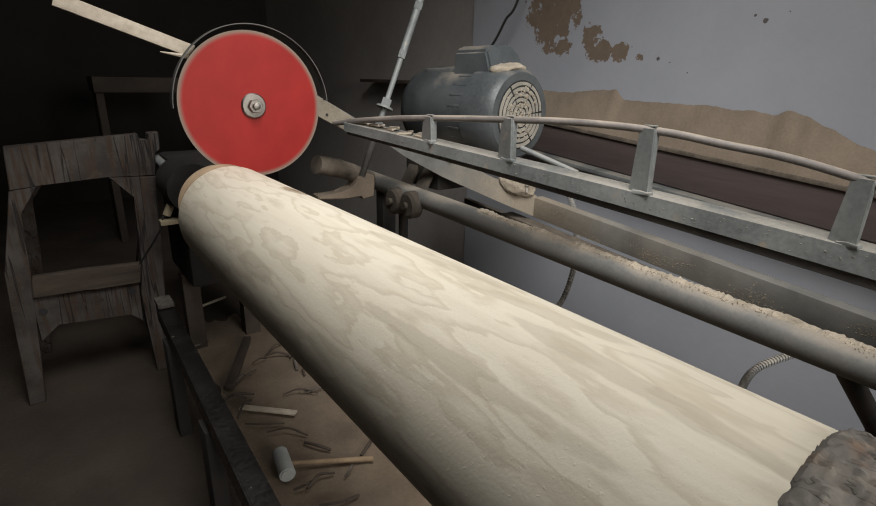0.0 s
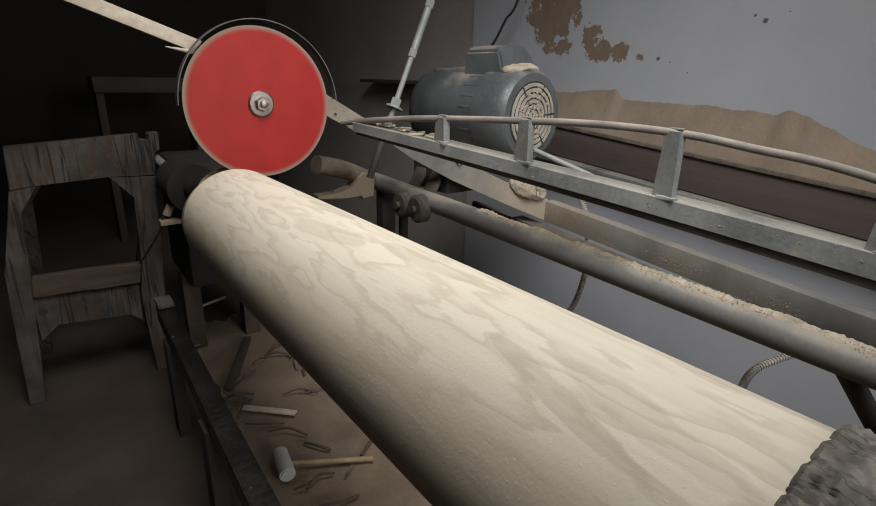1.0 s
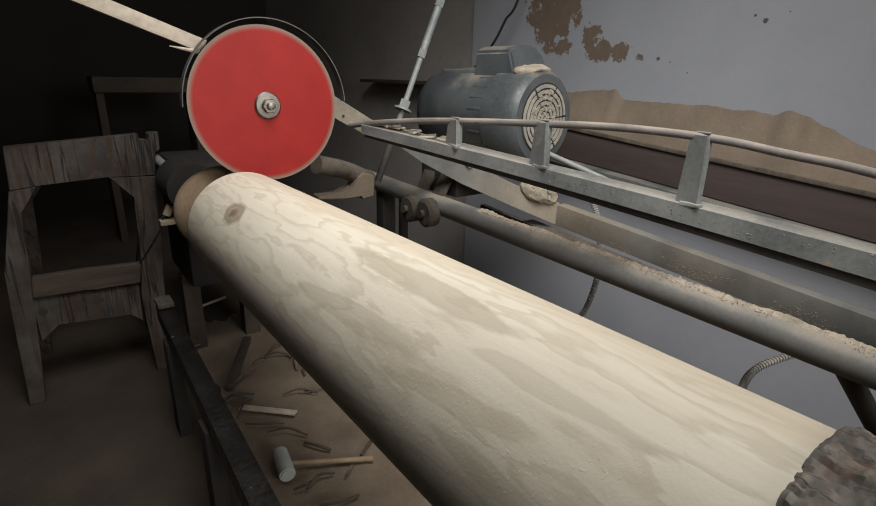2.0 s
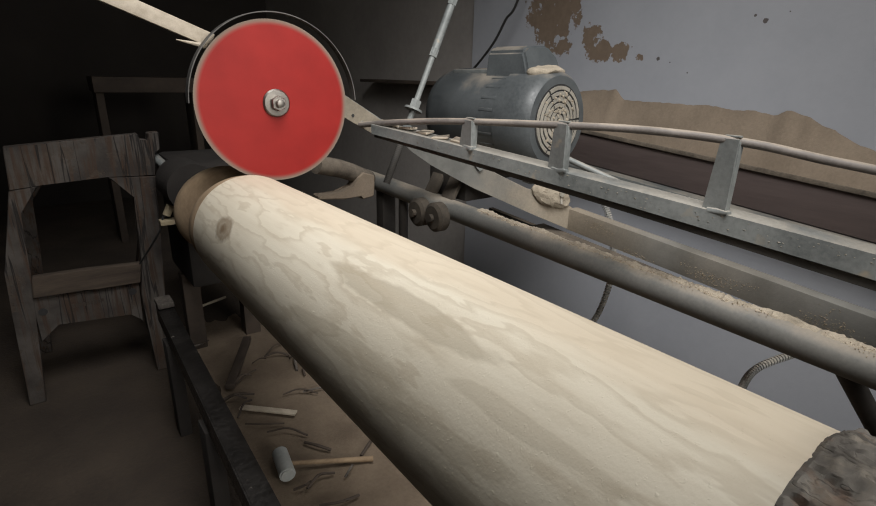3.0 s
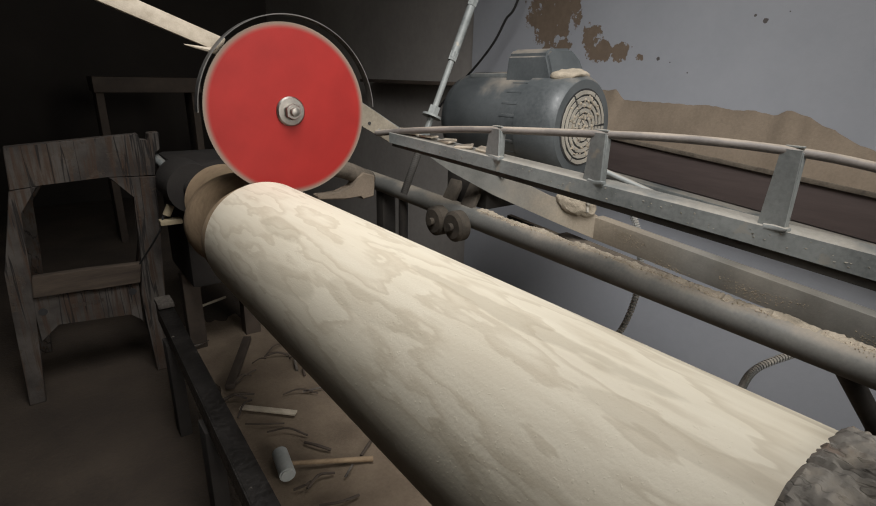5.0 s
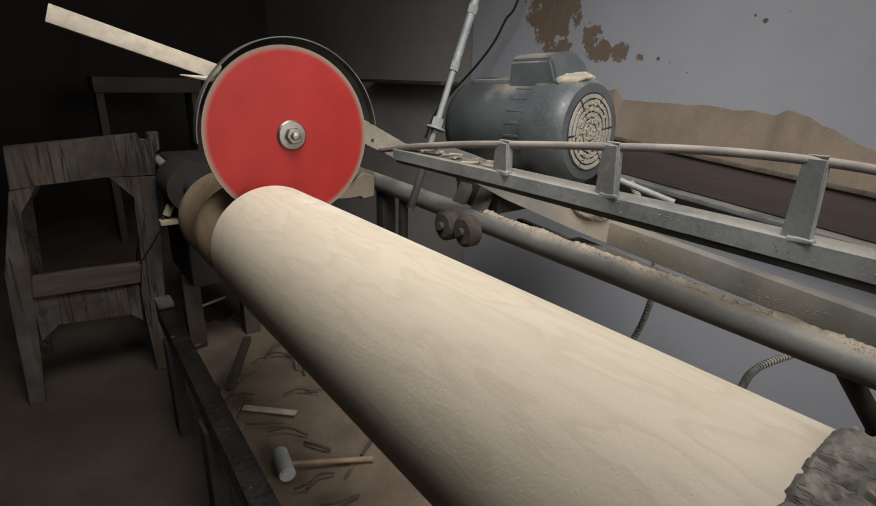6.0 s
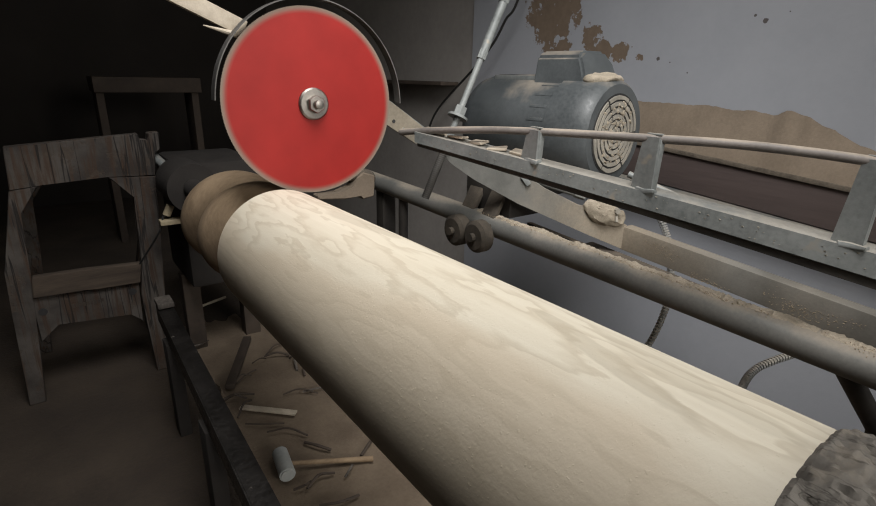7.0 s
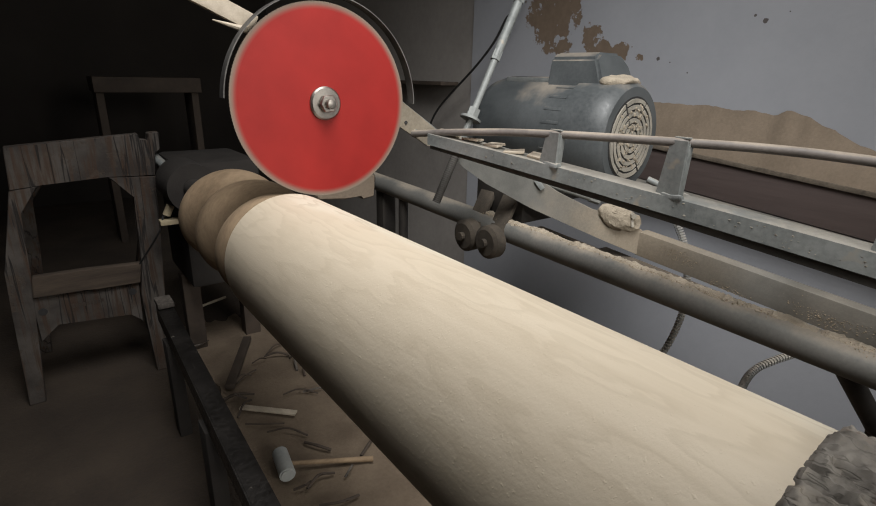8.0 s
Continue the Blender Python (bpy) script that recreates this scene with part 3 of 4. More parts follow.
def pipe_rail():
    t = thing("pipe_rail", "long grey steel pipe rail with sawdust lying along it", "rail")
    bm = B()
    bar(bm, PIPE_A, PIPE_B, PIPE_R, n=40)
    part("pipe", bm, PIPE_STEEL, t)
    for a, b in (((1.0, 0.196, 0.595), (1.096, 0.14, 0.456)), ((1.096, 0.14, 0.456), (1.14, 0.11, 0.0)), ((1.0, 1.51, 0.63), (1.0, 1.51, 0.0))):
        bm = B()
        bar(bm, a, b, 0.017)
        part("leg", bm, STEEL_DARK, t)
    bm = B()
    rnd = random.Random(4)
    rows = []
    a, b = Vector(PIPE_A), Vector(PIPE_B)
    for i in range(420):
        p = a.lerp(b, 0.27 + 0.72 * i / 419)
        h = 0.0035 + 0.006 * noise.noise((i * 0.06, 0, 0)) + 0.005 * abs(noise.noise((i * 0.21, 4, 0))) + 0.003 * noise.noise((i * 1.3, 8, 0))
        row = []
        for k in range(7):
            ang = radians(118 - 11 * k + 14 * noise.noise((i * 0.045, k * 0.1, 9)) + 9 * noise.noise((i * 0.23, k * 0.5, 2)) + 4 * noise.noise((i * 0.8, k * 0.9, 5)))
            r = PIPE_R - 0.001 + max(h, 0.0005) * math.sin(math.pi * k / 6) * rnd.uniform(0.6, 1.3)
            row.append(bm.verts.new(p + Vector((r * math.cos(ang), 0, r * math.sin(ang)))))
        rows.append(row)
    for r0, r1 in zip(rows, rows[1:]):
        for k in range(6):
            bm.faces.new((r0[k], r0[k + 1], r1[k + 1], r1[k]))
    tagged(part("sawdust_drift", bm, DUST_TAN, t, "sawdust drift on the pipe"), kind="stuff")
    # crumbs of clumped sawdust along the top of the pipe
    bm = B()
    for k in range(1900):
        f = 0.27 + 0.70 * rnd.random()
        if noise.noise((f * 14, 2.0, 5.0)) + 0.25 < 0.7 * rnd.random() - 0.1:
            continue
        p = a.lerp(b, f)
        ang = radians(108 + rnd.gauss(0, 9))
        size = rnd.uniform(0.0004, 0.0011)
        q = p + Vector((math.cos(ang), 0, math.sin(ang))) * (PIPE_R + 0.002)
        bmesh.ops.create_icosphere(bm, subdivisions=1, radius=size, matrix=Matrix.Translation(q) @ pose(0, 0, 0, rnd.uniform(0, 90), rnd.uniform(0, 90), 0) @ Matrix.Diagonal((1.6, 1.1, 0.8, 1)))
    tagged(part("sawdust_crumbs", bm, CRUMBS, t, "clumped brown sawdust crumbs"), kind="stuff")
    return t


pipe_rail()

# ---- the carriage on the pipe ----
carriage = thing("carriage", "dusty steel carriage channel riding the pipe on rollers", "carriage")


def carriage_parts():
    z = EYE_Z

    def channel_x(y):
        return 1.295 + 0.055 * (y - 0.76)

    def channel_top(y):
        return z - 0.397 - (0.76 - y) * 0.058

    far, near = 0.77, -1.15
    # channel iron: a web that faces the log, a lip behind its top and a flange in front of its foot
    bm = B()
    a, b = (channel_x(far), far, channel_top(far) - 0.034), (channel_x(near), near, channel_top(near) - 0.034)
    plank(bm, a, b, 0.068, 0.006)
    plank(bm, (a[0] + 0.021, far, a[2] + 0.031), (b[0] + 0.021, near, b[2] + 0.031), 0.005, 0.036)
    part("channel", bm, CHANNEL, carriage, "dust-coated channel iron with brown clots")
    bm = B()
    plank(bm, (a[0] - 0.024, far + 0.1, a[2] - 0.040), (b[0] - 0.024, near, b[2] - 0.040), 0.005, 0.050)
    plank(bm, (a[0] - 0.047, far + 0.1, a[2] - 0.060), (b[0] - 0.047, near, b[2] - 0.060), 0.042, 0.004)
    part("flange", bm, DUST_DARK, carriage, "dusty foot flange of the channel")
    # dark plank added for the shade between the channel and the pipe
    bm = B()
    plank(bm, (a[0] + 0.02, 1.15, a[2] - 0.072), (b[0] + 0.02, near, b[2] - 0.072), 0.055, 0.02)
    part("shade_plank", bm, STEEL_DARK, carriage, "dark plank standing for shade under the channel")
    # long tapering gusset that crosses from the arm's bracket to the channel
    low = [(1.040, -0.205), (1.031, -0.222), (0.999, -0.263), (0.974, -0.288), (0.933, -0.329), (0.890, -0.364), (0.820, -0.421), (0.765, -0.463)]
    high = [(0.762, -0.394), (0.800, -0.352), (0.842, -0.333), (0.894, -0.287), (0.928, -0.247), (0.984, -0.206), (1.030, -0.178)]
    side = low + high
    bm = B()
    front = [bm.verts.new((0.87 + (1.03 - y) * 1.6, y, z + h)) for y, h in side]
    back = [bm.verts.new((0.87 + (1.03 - y) * 1.6 + 0.006, y + 0.004, z + h)) for y, h in side]
    bm.faces.new(front)
    bm.faces.new(back[::-1])
    for k in range(len(side)):
        bm.faces.new((front[k], front[(k + 1) % len(side)], back[(k + 1) % len(side)], back[k]))
    part("gusset", bm, GUSSET, carriage, "tapering grey gusset plate dusted at its foot")
    # stiffening lip under the gusset's lower edge
    bm = B()
    for (y0, h0), (y1, h1) in zip(low[1:], low[2:]):
        plank(bm, (0.884 + (1.03 - y0) * 1.6, y0 + 0.010, z + h0), (0.884 + (1.03 - y1) * 1.6, y1 + 0.010, z + h1), 0.006, 0.03, bevel=0)
    part("gusset_lip", bm, STEEL_DARK, carriage, "dark folded lip of the gusset")
    # ragged lump of caked sawdust on the lug
    bm = B()
    bmesh.ops.create_icosphere(bm, subdivisions=4, radius=1, matrix=Matrix.Translation((1.236, 0.798, z - 0.356)) @ pose(0, 0, 0, 0, 24, -32) @ Matrix.Diagonal((0.070, 0.018, 0.032, 1)))
    rough(bm, 0.006, 22)
    rough(bm, 0.004, 80)
    rough(bm, 0.002, 240)
    lug = part("lug", bm, DUST_TAN, carriage, "cast lug caked with sawdust")
    bm = B()
    bar(bm, (1.262, 0.782, z - 0.346), (1.250, 0.764, z - 0.346), 0.008, n=6)
    bar(bm, (1.258, 0.776, z - 0.350), (1.250, 0.764, z - 0.376), 0.004, n=8)
    part("bolt_head", bm, DUST_COAT, lug, "dusty bolt head")
    bm = B()
    bar(bm, (1.045, 0.950, z - 0.255), (1.180, 0.852, z - 0.304), 0.010, n=14)
    bar(bm, (1.172, 0.857, z - 0.301), (1.196, 0.841, z - 0.310), 0.013, n=6)
    part("bolt", bm, STEEL_DUSTY, carriage, "long dusty bolt")
    bm = B()
    plank(bm, (1.030, 0.926, z - 0.252), (1.046, 0.915, z - 0.276), 0.014, 0.008, up=(0.8, -0.5, 0.3), bevel=0.002)
    part("peg", bm, STEEL_WORN, carriage, "short bent peg")
    # added carriage block above the pipe, dark for the shaded hollow there
    bm = B()
    box(bm, (1.03, 0.965, z - 0.385), (1.20, 1.16, z - 0.262), 0.012)
    rough(bm, 0.004, 30)
    part("carriage_block", bm, STEEL_DARK, carriage, "added dark block for the shaded hollow over the pipe")
    for y, h in ((1.085, -0.428), (0.992, -0.424)):
        bm = B()
        lathe(bm, [(-0.022, 0.012), (-0.022, 0.036), (-0.014, 0.046), (0.014, 0.046), (0.022, 0.036), (0.022, 0.012)], 28)
        bmesh.ops.rotate(bm, verts=bm.verts, matrix=Matrix.Rotation(radians(90), 3, "Z"))
        bmesh.ops.translate(bm, verts=bm.verts, vec=(0.942, y, z + h))
        roller = part("roller", bm, IRON_BROWN, carriage, "dark roller coated in brown dust", True)
        bm = B()
        bar(bm, (0.908, y, z + h), (0.942, y, z + h), 0.012, n=10)
        part("axle_nut", bm, IRON_BROWN, roller)
        bm = B()
        plank(bm, (0.950, y, z + h), (1.05, y + 0.03, z - 0.30), 0.055, 0.014, up=(0, 1, 0), bevel=0.003)
        part("roller_fork", bm, IRON_BROWN, carriage, "dark fork coated in brown dust")
    bm = B()
    pts = smooth_line([(1.43, 0.80, z - 0.30), (1.42, 0.746, z - 0.362), (1.42, 0.698, z - 0.442), (1.42, 0.674, z - 0.53), (1.42, 0.668, z - 0.631), (1.42, 0.700, z - 0.774), (1.40, 0.76, z - 0.90)], 26)
    tube(bm, pts, 0.0060, 8)
    for p, q in zip(pts[::2], pts[1::2]):
        e = (q - p).normalized() * 0.0022
        bar(bm, p - e, p + e, 0.0105, n=10)
    part("conduit", bm, CONDUIT, carriage, "grey ribbed flexible conduit")
    # sawdust lying in clots on the channel's web, thicker in patches
    rnd = random.Random(8)
    bm = B()
    for k in range(9000):
        y = rnd.uniform(-0.7, 0.70)
        f = rnd.random() ** 1.4
        if noise.noise((y * 7, f * 1.5, 3)) < 0.05 + 0.30 * rnd.random():
            continue
        bmesh.ops.create_icosphere(bm, subdivisions=1, radius=0.0003 + 0.0011 * rnd.random() ** 3,
                                   matrix=Matrix.Translation((channel_x(y) - 0.0035, y, channel_top(y) - 0.068 + 0.060 * f)) @ Matrix.Diagonal((0.7, 1.6, 0.9, 1)))
    rough(bm, 0.0006, 900)
    tagged(part("loose_sawdust", bm, CLOTS, carriage, "clots of sawdust on the channel"), kind="stuff")


carriage_parts()

# ---- the rocking saw arm (its own space: the pivot, with the carriage where it stands at the end) ----
PIVOT = Vector((0.93, 0.0, EYE_Z - 0.33))
arm = thing("saw_arm", "rocking steel saw arm with red blade, guard, motor, truss rod", "saw")


def at(x, y, z):
    """A place given from the eye, in the arm's own space."""
    return (x - 0.93, y, z + 0.33)


HUB = at(0.453, 0.957, -0.054)


def blade_parts():
    bm = B()
    n, teeth = 360, []
    for k in range(n):
        a = 2 * math.pi * k / n
        r = 0.1775 if k % 2 else 0.1769
        teeth.append((r * math.cos(a), r * math.sin(a)))
    outline(bm, teeth, -0.0016, 0.0016)
    made = part("blade", bm, RED, arm, "spinning round red saw blade with a dusty rim")
    made.location = HUB
    bm = B()
    lathe(bm, [(-0.0017, 0.031), (-0.006, 0.031), (-0.009, 0.028), (-0.0095, 0.014), (-0.02, 0.0135), (-0.021, 0.009), (-0.033, 0.0085), (-0.034, 0.006)], 6 * 8)
    part("flange", bm, BRIGHT, made, "bright steel flange and arbor end")
    bm = B()
    outline(bm, [(0.0175 * math.cos(math.pi * k / 3), 0.0175 * math.sin(math.pi * k / 3)) for k in range(6)], -0.022, -0.0098)
    bmesh.ops.bevel(bm, geom=bm.edges[:], offset=0.0012, segments=1, affect="EDGES")
    part("hex_nut", bm, BRIGHT, made, "bright hexagon nut")
    return made


blade = blade_parts()


def guard():
    bm = B()
    rows = []
    for i in range(61):
        a = radians(176 - 176 * i / 60)
        rows.append([bm.verts.new((HUB[0] + 0.006 + r * math.cos(a), HUB[1] + y, HUB[2] - 0.003 + r * math.sin(a)))
                     for y, r in ((-0.010, 0.1950), (0.012, 0.1950), (0.012, 0.1930), (-0.010, 0.1930))])
    for a, b in zip(rows, rows[1:]):
        for k in range(4):
            bm.faces.new((a[k], a[(k + 1) % 4], b[(k + 1) % 4], b[k]))
    bm.faces.new(rows[0])
    bm.faces.new(rows[-1])
    part("guard", bm, GUARD, arm, "half-round dusty sheet steel blade guard")
    bm = B()
    bar(bm, (HUB[0], HUB[1] + 0.002, HUB[2]), (HUB[0], HUB[1] + 0.16, HUB[2]), 0.014)
    bar(bm, (HUB[0], HUB[1] + 0.06, HUB[2]), (HUB[0], HUB[1] + 0.13, HUB[2]), 0.035)
    part("arbor", bm, STEEL_DARK, arm, "dark arbor and bearing")


guard()


def frame_parts():
    # bored flat bracket from the bearing to the beam
    bm = B()
    outline(bm, [at(x, 0, h)[::2] for x, h in ((0.630, -0.030), (0.699, -0.073), (0.766, -0.119), (0.781, -0.128), (0.762, -0.160), (0.745, -0.158), (0.671, -0.114), (0.620, -0.080))], 1.020, 1.027)
    br = part("bracket", bm, BRACKET, arm, "pale flat bracket with bolt holes")
    bm = B()
    plank(bm, at(0.630, 1.036, -0.029), at(0.781, 1.036, -0.127), 0.004, 0.026, bevel=0.001)
    part("lip", bm, STEEL_DUSTY, br, "bright bent lip")
    # solid dark plugs give the bolt holes their inner shade
    for x, h in ((0.682, -0.102), (0.729, -0.124)):
        bm = B()
        p = at(x, 1.0185, h)
        bar(bm, p, (p[0], 1.029, p[2]), 0.0042, n=12)
        part("bolt_hole_plug", bm, GRILLE_DARK, br)
    for x, h in ((0.708, -0.122), (0.762, -0.134)):
        bm = B()
        p = at(x, 1.0165, h)
        bar(bm, p, (p[0], 1.021, p[2]), 0.005, n=6)
        part("rivet", bm, STEEL_DUSTY, br)

    def beam_x(y):
        return 0.702 + (0.98 - y) * 0.31

    def beam_top(y):
        return -0.121 - 0.128 * (0.98 - y) - 0.012 * (0.98 - y) ** 2

    # angle-iron beam whose web deepens towards its near end, and its shaded foot flange
    bm = B()
    rows = []
    for i in range(61):
        y = 0.968 - 1.99 * i / 60
        x, top, deep = beam_x(y), beam_top(y), 0.024 + 0.010 * (1.01 - y) + 0.006 * (1.01 - y) ** 2
        rows.append([bm.verts.new(at(x + dx, y, h)) for dx, h in ((0.0, top), (0.046, top + 0.001), (0.046, top - 0.005), (0.006, top - 0.006), (0.006, top - deep + 0.004),
                                                                 (0.040, top - deep - 0.006), (0.040, top - deep - 0.011), (0.0, top - deep))])
    for r0, r1 in zip(rows, rows[1:]):
        for k in range(8):
            bm.faces.new((r0[k], r0[(k + 1) % 8], r1[(k + 1) % 8], r1[k]))
    bm.faces.new(rows[0])
    bm.faces.new(rows[-1])
    part("beam", bm, STEEL_WORN, arm, "long grey angle-iron beam with worn paint")
    # dark strip below the web: the beam's shade given as colour
    bm = B()
    rows = []
    for i in range(41):
        y = 0.97 - 1.97 * i / 40
        x, top = beam_x(y) + 0.010, beam_top(y) - (0.020 + 0.010 * (1.01 - y) + 0.006 * (1.01 - y) ** 2)
        low = top - 0.014 - 0.010 * (1.01 - y)
        rows.append([bm.verts.new(at(x + dx, y, h)) for dx, h in ((0.0, top), (0.008, top), (0.008, low), (0.0, low))])
    for r0, r1 in zip(rows, rows[1:]):
        for k in range(4):
            bm.faces.new((r0[k], r0[(k + 1) % 4], r1[(k + 1) % 4], r1[k]))
    bm.faces.new(rows[0])
    bm.faces.new(rows[-1])
    part("under_rail", bm, UNDER_RAIL, arm, "rail set back under the beam, coloured shade-dark")
    bm = B()
    rnd = random.Random(31)
    for k in range(160):
        y = rnd.uniform(-0.5, 0.95)
        q = at(beam_x(y) - 0.0005, y, beam_top(y) - rnd.uniform(0.001, 0.022 + 0.012 * (1 - y)))
        bmesh.ops.create_icosphere(bm, subdivisions=1, radius=rnd.uniform(0.0004, 0.0013), matrix=Matrix.Translation(q) @ Matrix.Diagonal((0.4, 2.2, 1, 1)))
    rough(bm, 0.001, 300)
    tagged(part("crust", bm, DUST_COAT, arm, "specks of dust and weld spatter on the beam"), kind="stuff")
    bm = B()
    bar(bm, at(beam_x(0.30) + 0.20, 0.66, -0.215), at(beam_x(0.30) + 0.26, 0.50, -0.275), 0.008, n=12)
    part("brace", bm, STEEL_WORN, arm, "thin slanting steel brace behind the beam")
    # bowed rod
    line = smooth_line([at(beam_x(y) + 0.012, y, h) for y, h in ((1.02, -0.128), (0.93, -0.118), (0.785, -0.106), (0.63, -0.100), (0.45, -0.097), (0.35, -0.096), (0.24, -0.100),
                                                                 (0.13, -0.110), (0.04, -0.126), (-0.05, -0.141), (-0.16, -0.170), (-0.5, -0.27), (-1.02, -0.41))], 8)
    bm = B()
    tube(bm, line, 0.0078, 12)
    part("truss_rod", bm, ROD_BROWN, arm, "bowed round truss rod under brown dust")

    def rod_z(y):
        p, q = min(((p, q) for p, q in zip(line, line[1:]) if q.y <= y <= p.y), key=lambda s: abs(s[0].y - y))
        return p.z + (q.z - p.z) * (y - p.y) / (q.y - p.y)

    for y in (0.690, 0.472, 0.174, -0.158, -0.50):
        px = at(beam_x(y), 0, 0)[0] + 0.004
        top = rod_z(y - 0.006)
        low = at(0, 0, beam_top(y))[2] - 0.002
        bm = B()
        # a flat strap that narrows upwards and folds over the rod
        quad = [(y + 0.022, low), (y - 0.020, low), (y - 0.022, top + 0.004), (y + 0.008, top + 0.004)]
        near = [bm.verts.new((px, u, h)) for u, h in quad]
        back = [bm.verts.new((px + 0.005, u, h)) for u, h in quad]
        bm.faces.new(near)
        bm.faces.new(back[::-1])
        for k in range(4):
            bm.faces.new((near[k], near[(k + 1) % 4], back[(k + 1) % 4], back[k]))
        box(bm, (px + 0.006, y - 0.022, top + 0.0065), (px + 0.014, y + 0.006, top + 0.0095), 0.001)
        plank(bm, (px + 0.012, y - 0.018, low), (px + 0.012, y - 0.022, top), 0.014, 0.003, up=(1, 0, 0), bevel=0.0005)
        post = part("post", bm, STEEL_WORN, arm, "flat steel strap post welded to the beam")
        bm = B()
        box(bm, (px - 0.004, y - 0.026, low - 0.003), (px + 0.016, y + 0.012, low + 0.006), 0.003)
        bmesh.ops.subdivide_edges(bm, edges=bm.edges[:], cuts=1, use_grid_fill=True)
        rough(bm, 0.005, 60, y)
        part("weld", bm, STEEL_WORN, post, "lumpy weld")
    # scraps of wood lying on the beam by the motor
    rnd = random.Random(5)
    for k in range(5):
        y = 0.93 - 0.052 * k
        p = Vector(at(beam_x(y) + 0.018 + rnd.uniform(-0.005, 0.012), y, beam_top(y) + 0.001))
        bm = B()
        box(bm, (-0.012, -0.022, 0.0), (0.012, 0.022, rnd.uniform(0.006, 0.014)), 0.002, Matrix.Translation(p) @ pose(0, 0, 0, rnd.uniform(-8, 8), rnd.uniform(-12, 12), rnd.uniform(-40, 40)))
        rough(bm, 0.004, 50, k)
        part("wood_chip", bm, PALE_WOOD, arm, "pale wood chip lying on the beam")
    # threaded rod with nuts and a washer
    lo, hi = Vector(at(0.782, 1.03, -0.302)), Vector(at(1.138, 1.03, 0.40))
    bm = B()
    bar(bm, lo.lerp(hi, 0.20), hi, 0.0085, n=14)
    bar(bm, lo.lerp(hi, 0.50), hi, 0.0115, n=16)
    steps = int((hi - lo).length / 0.0026)
    for k in range(steps):
        p, q = lo.lerp(hi, k / steps), lo.lerp(hi, (k + 0.6) / steps)
        if 0.20 < k / steps < 0.29:
            bar(bm, p, q, 0.0092, 0.0085, n=10)
    rod = part("threaded_rod", bm, STEEL_WORN, arm, "pale threaded rod standing on the beam")
    bm = B()
    bar(bm, lo, lo.lerp(hi, 0.20), 0.0100, n=14)
    for k in range(int(steps * 0.2 / 2)):
        p, q = lo.lerp(hi, 2 * k / steps), lo.lerp(hi, (2 * k + 1.1) / steps)
        bar(bm, p, q, 0.0112, 0.0102, n=12)
    part("rod_foot", bm, UNDER_RAIL, rod, "dark coarse-threaded foot of the rod")
    for f, r, h in ((0.288, 0.027, 0.003), (0.308, 0.016, 0.012), (0.215, 0.0135, 0.010), (0.505, 0.0125, 0.012), (0.70, 0.014, 0.011)):
        p = lo.lerp(hi, f)
        e = (hi - lo).normalized() * h
        bm = B()
        bar(bm, p - e, p + e, r, n=6 if h > 0.005 else 24)
        part("washer" if h < 0.005 else "nut", bm, STEEL_WORN, rod)
    # offcut of wood fixed to the guard
    bm = B()
    c = Vector(HUB)
    plank(bm, (c.x - 0.112, c.y + 0.028, c.z + 0.1315), (c.x - 0.36, c.y + 0.028, c.z + 0.241), 0.029, 0.014, bevel=0.0015)
    st = part("wood_strip", bm, PALE_WOOD, arm, "pale sawn wood strip fixed to the guard")
    bm = B()
    bar(bm, (c.x - 0.128, c.y + 0.018, c.z + 0.121), (c.x - 0.185, c.y + 0.018, c.z + 0.134), 0.006, 0.001, 8)
    part("splinter", bm, PALE_WOOD, st)


frame_parts()


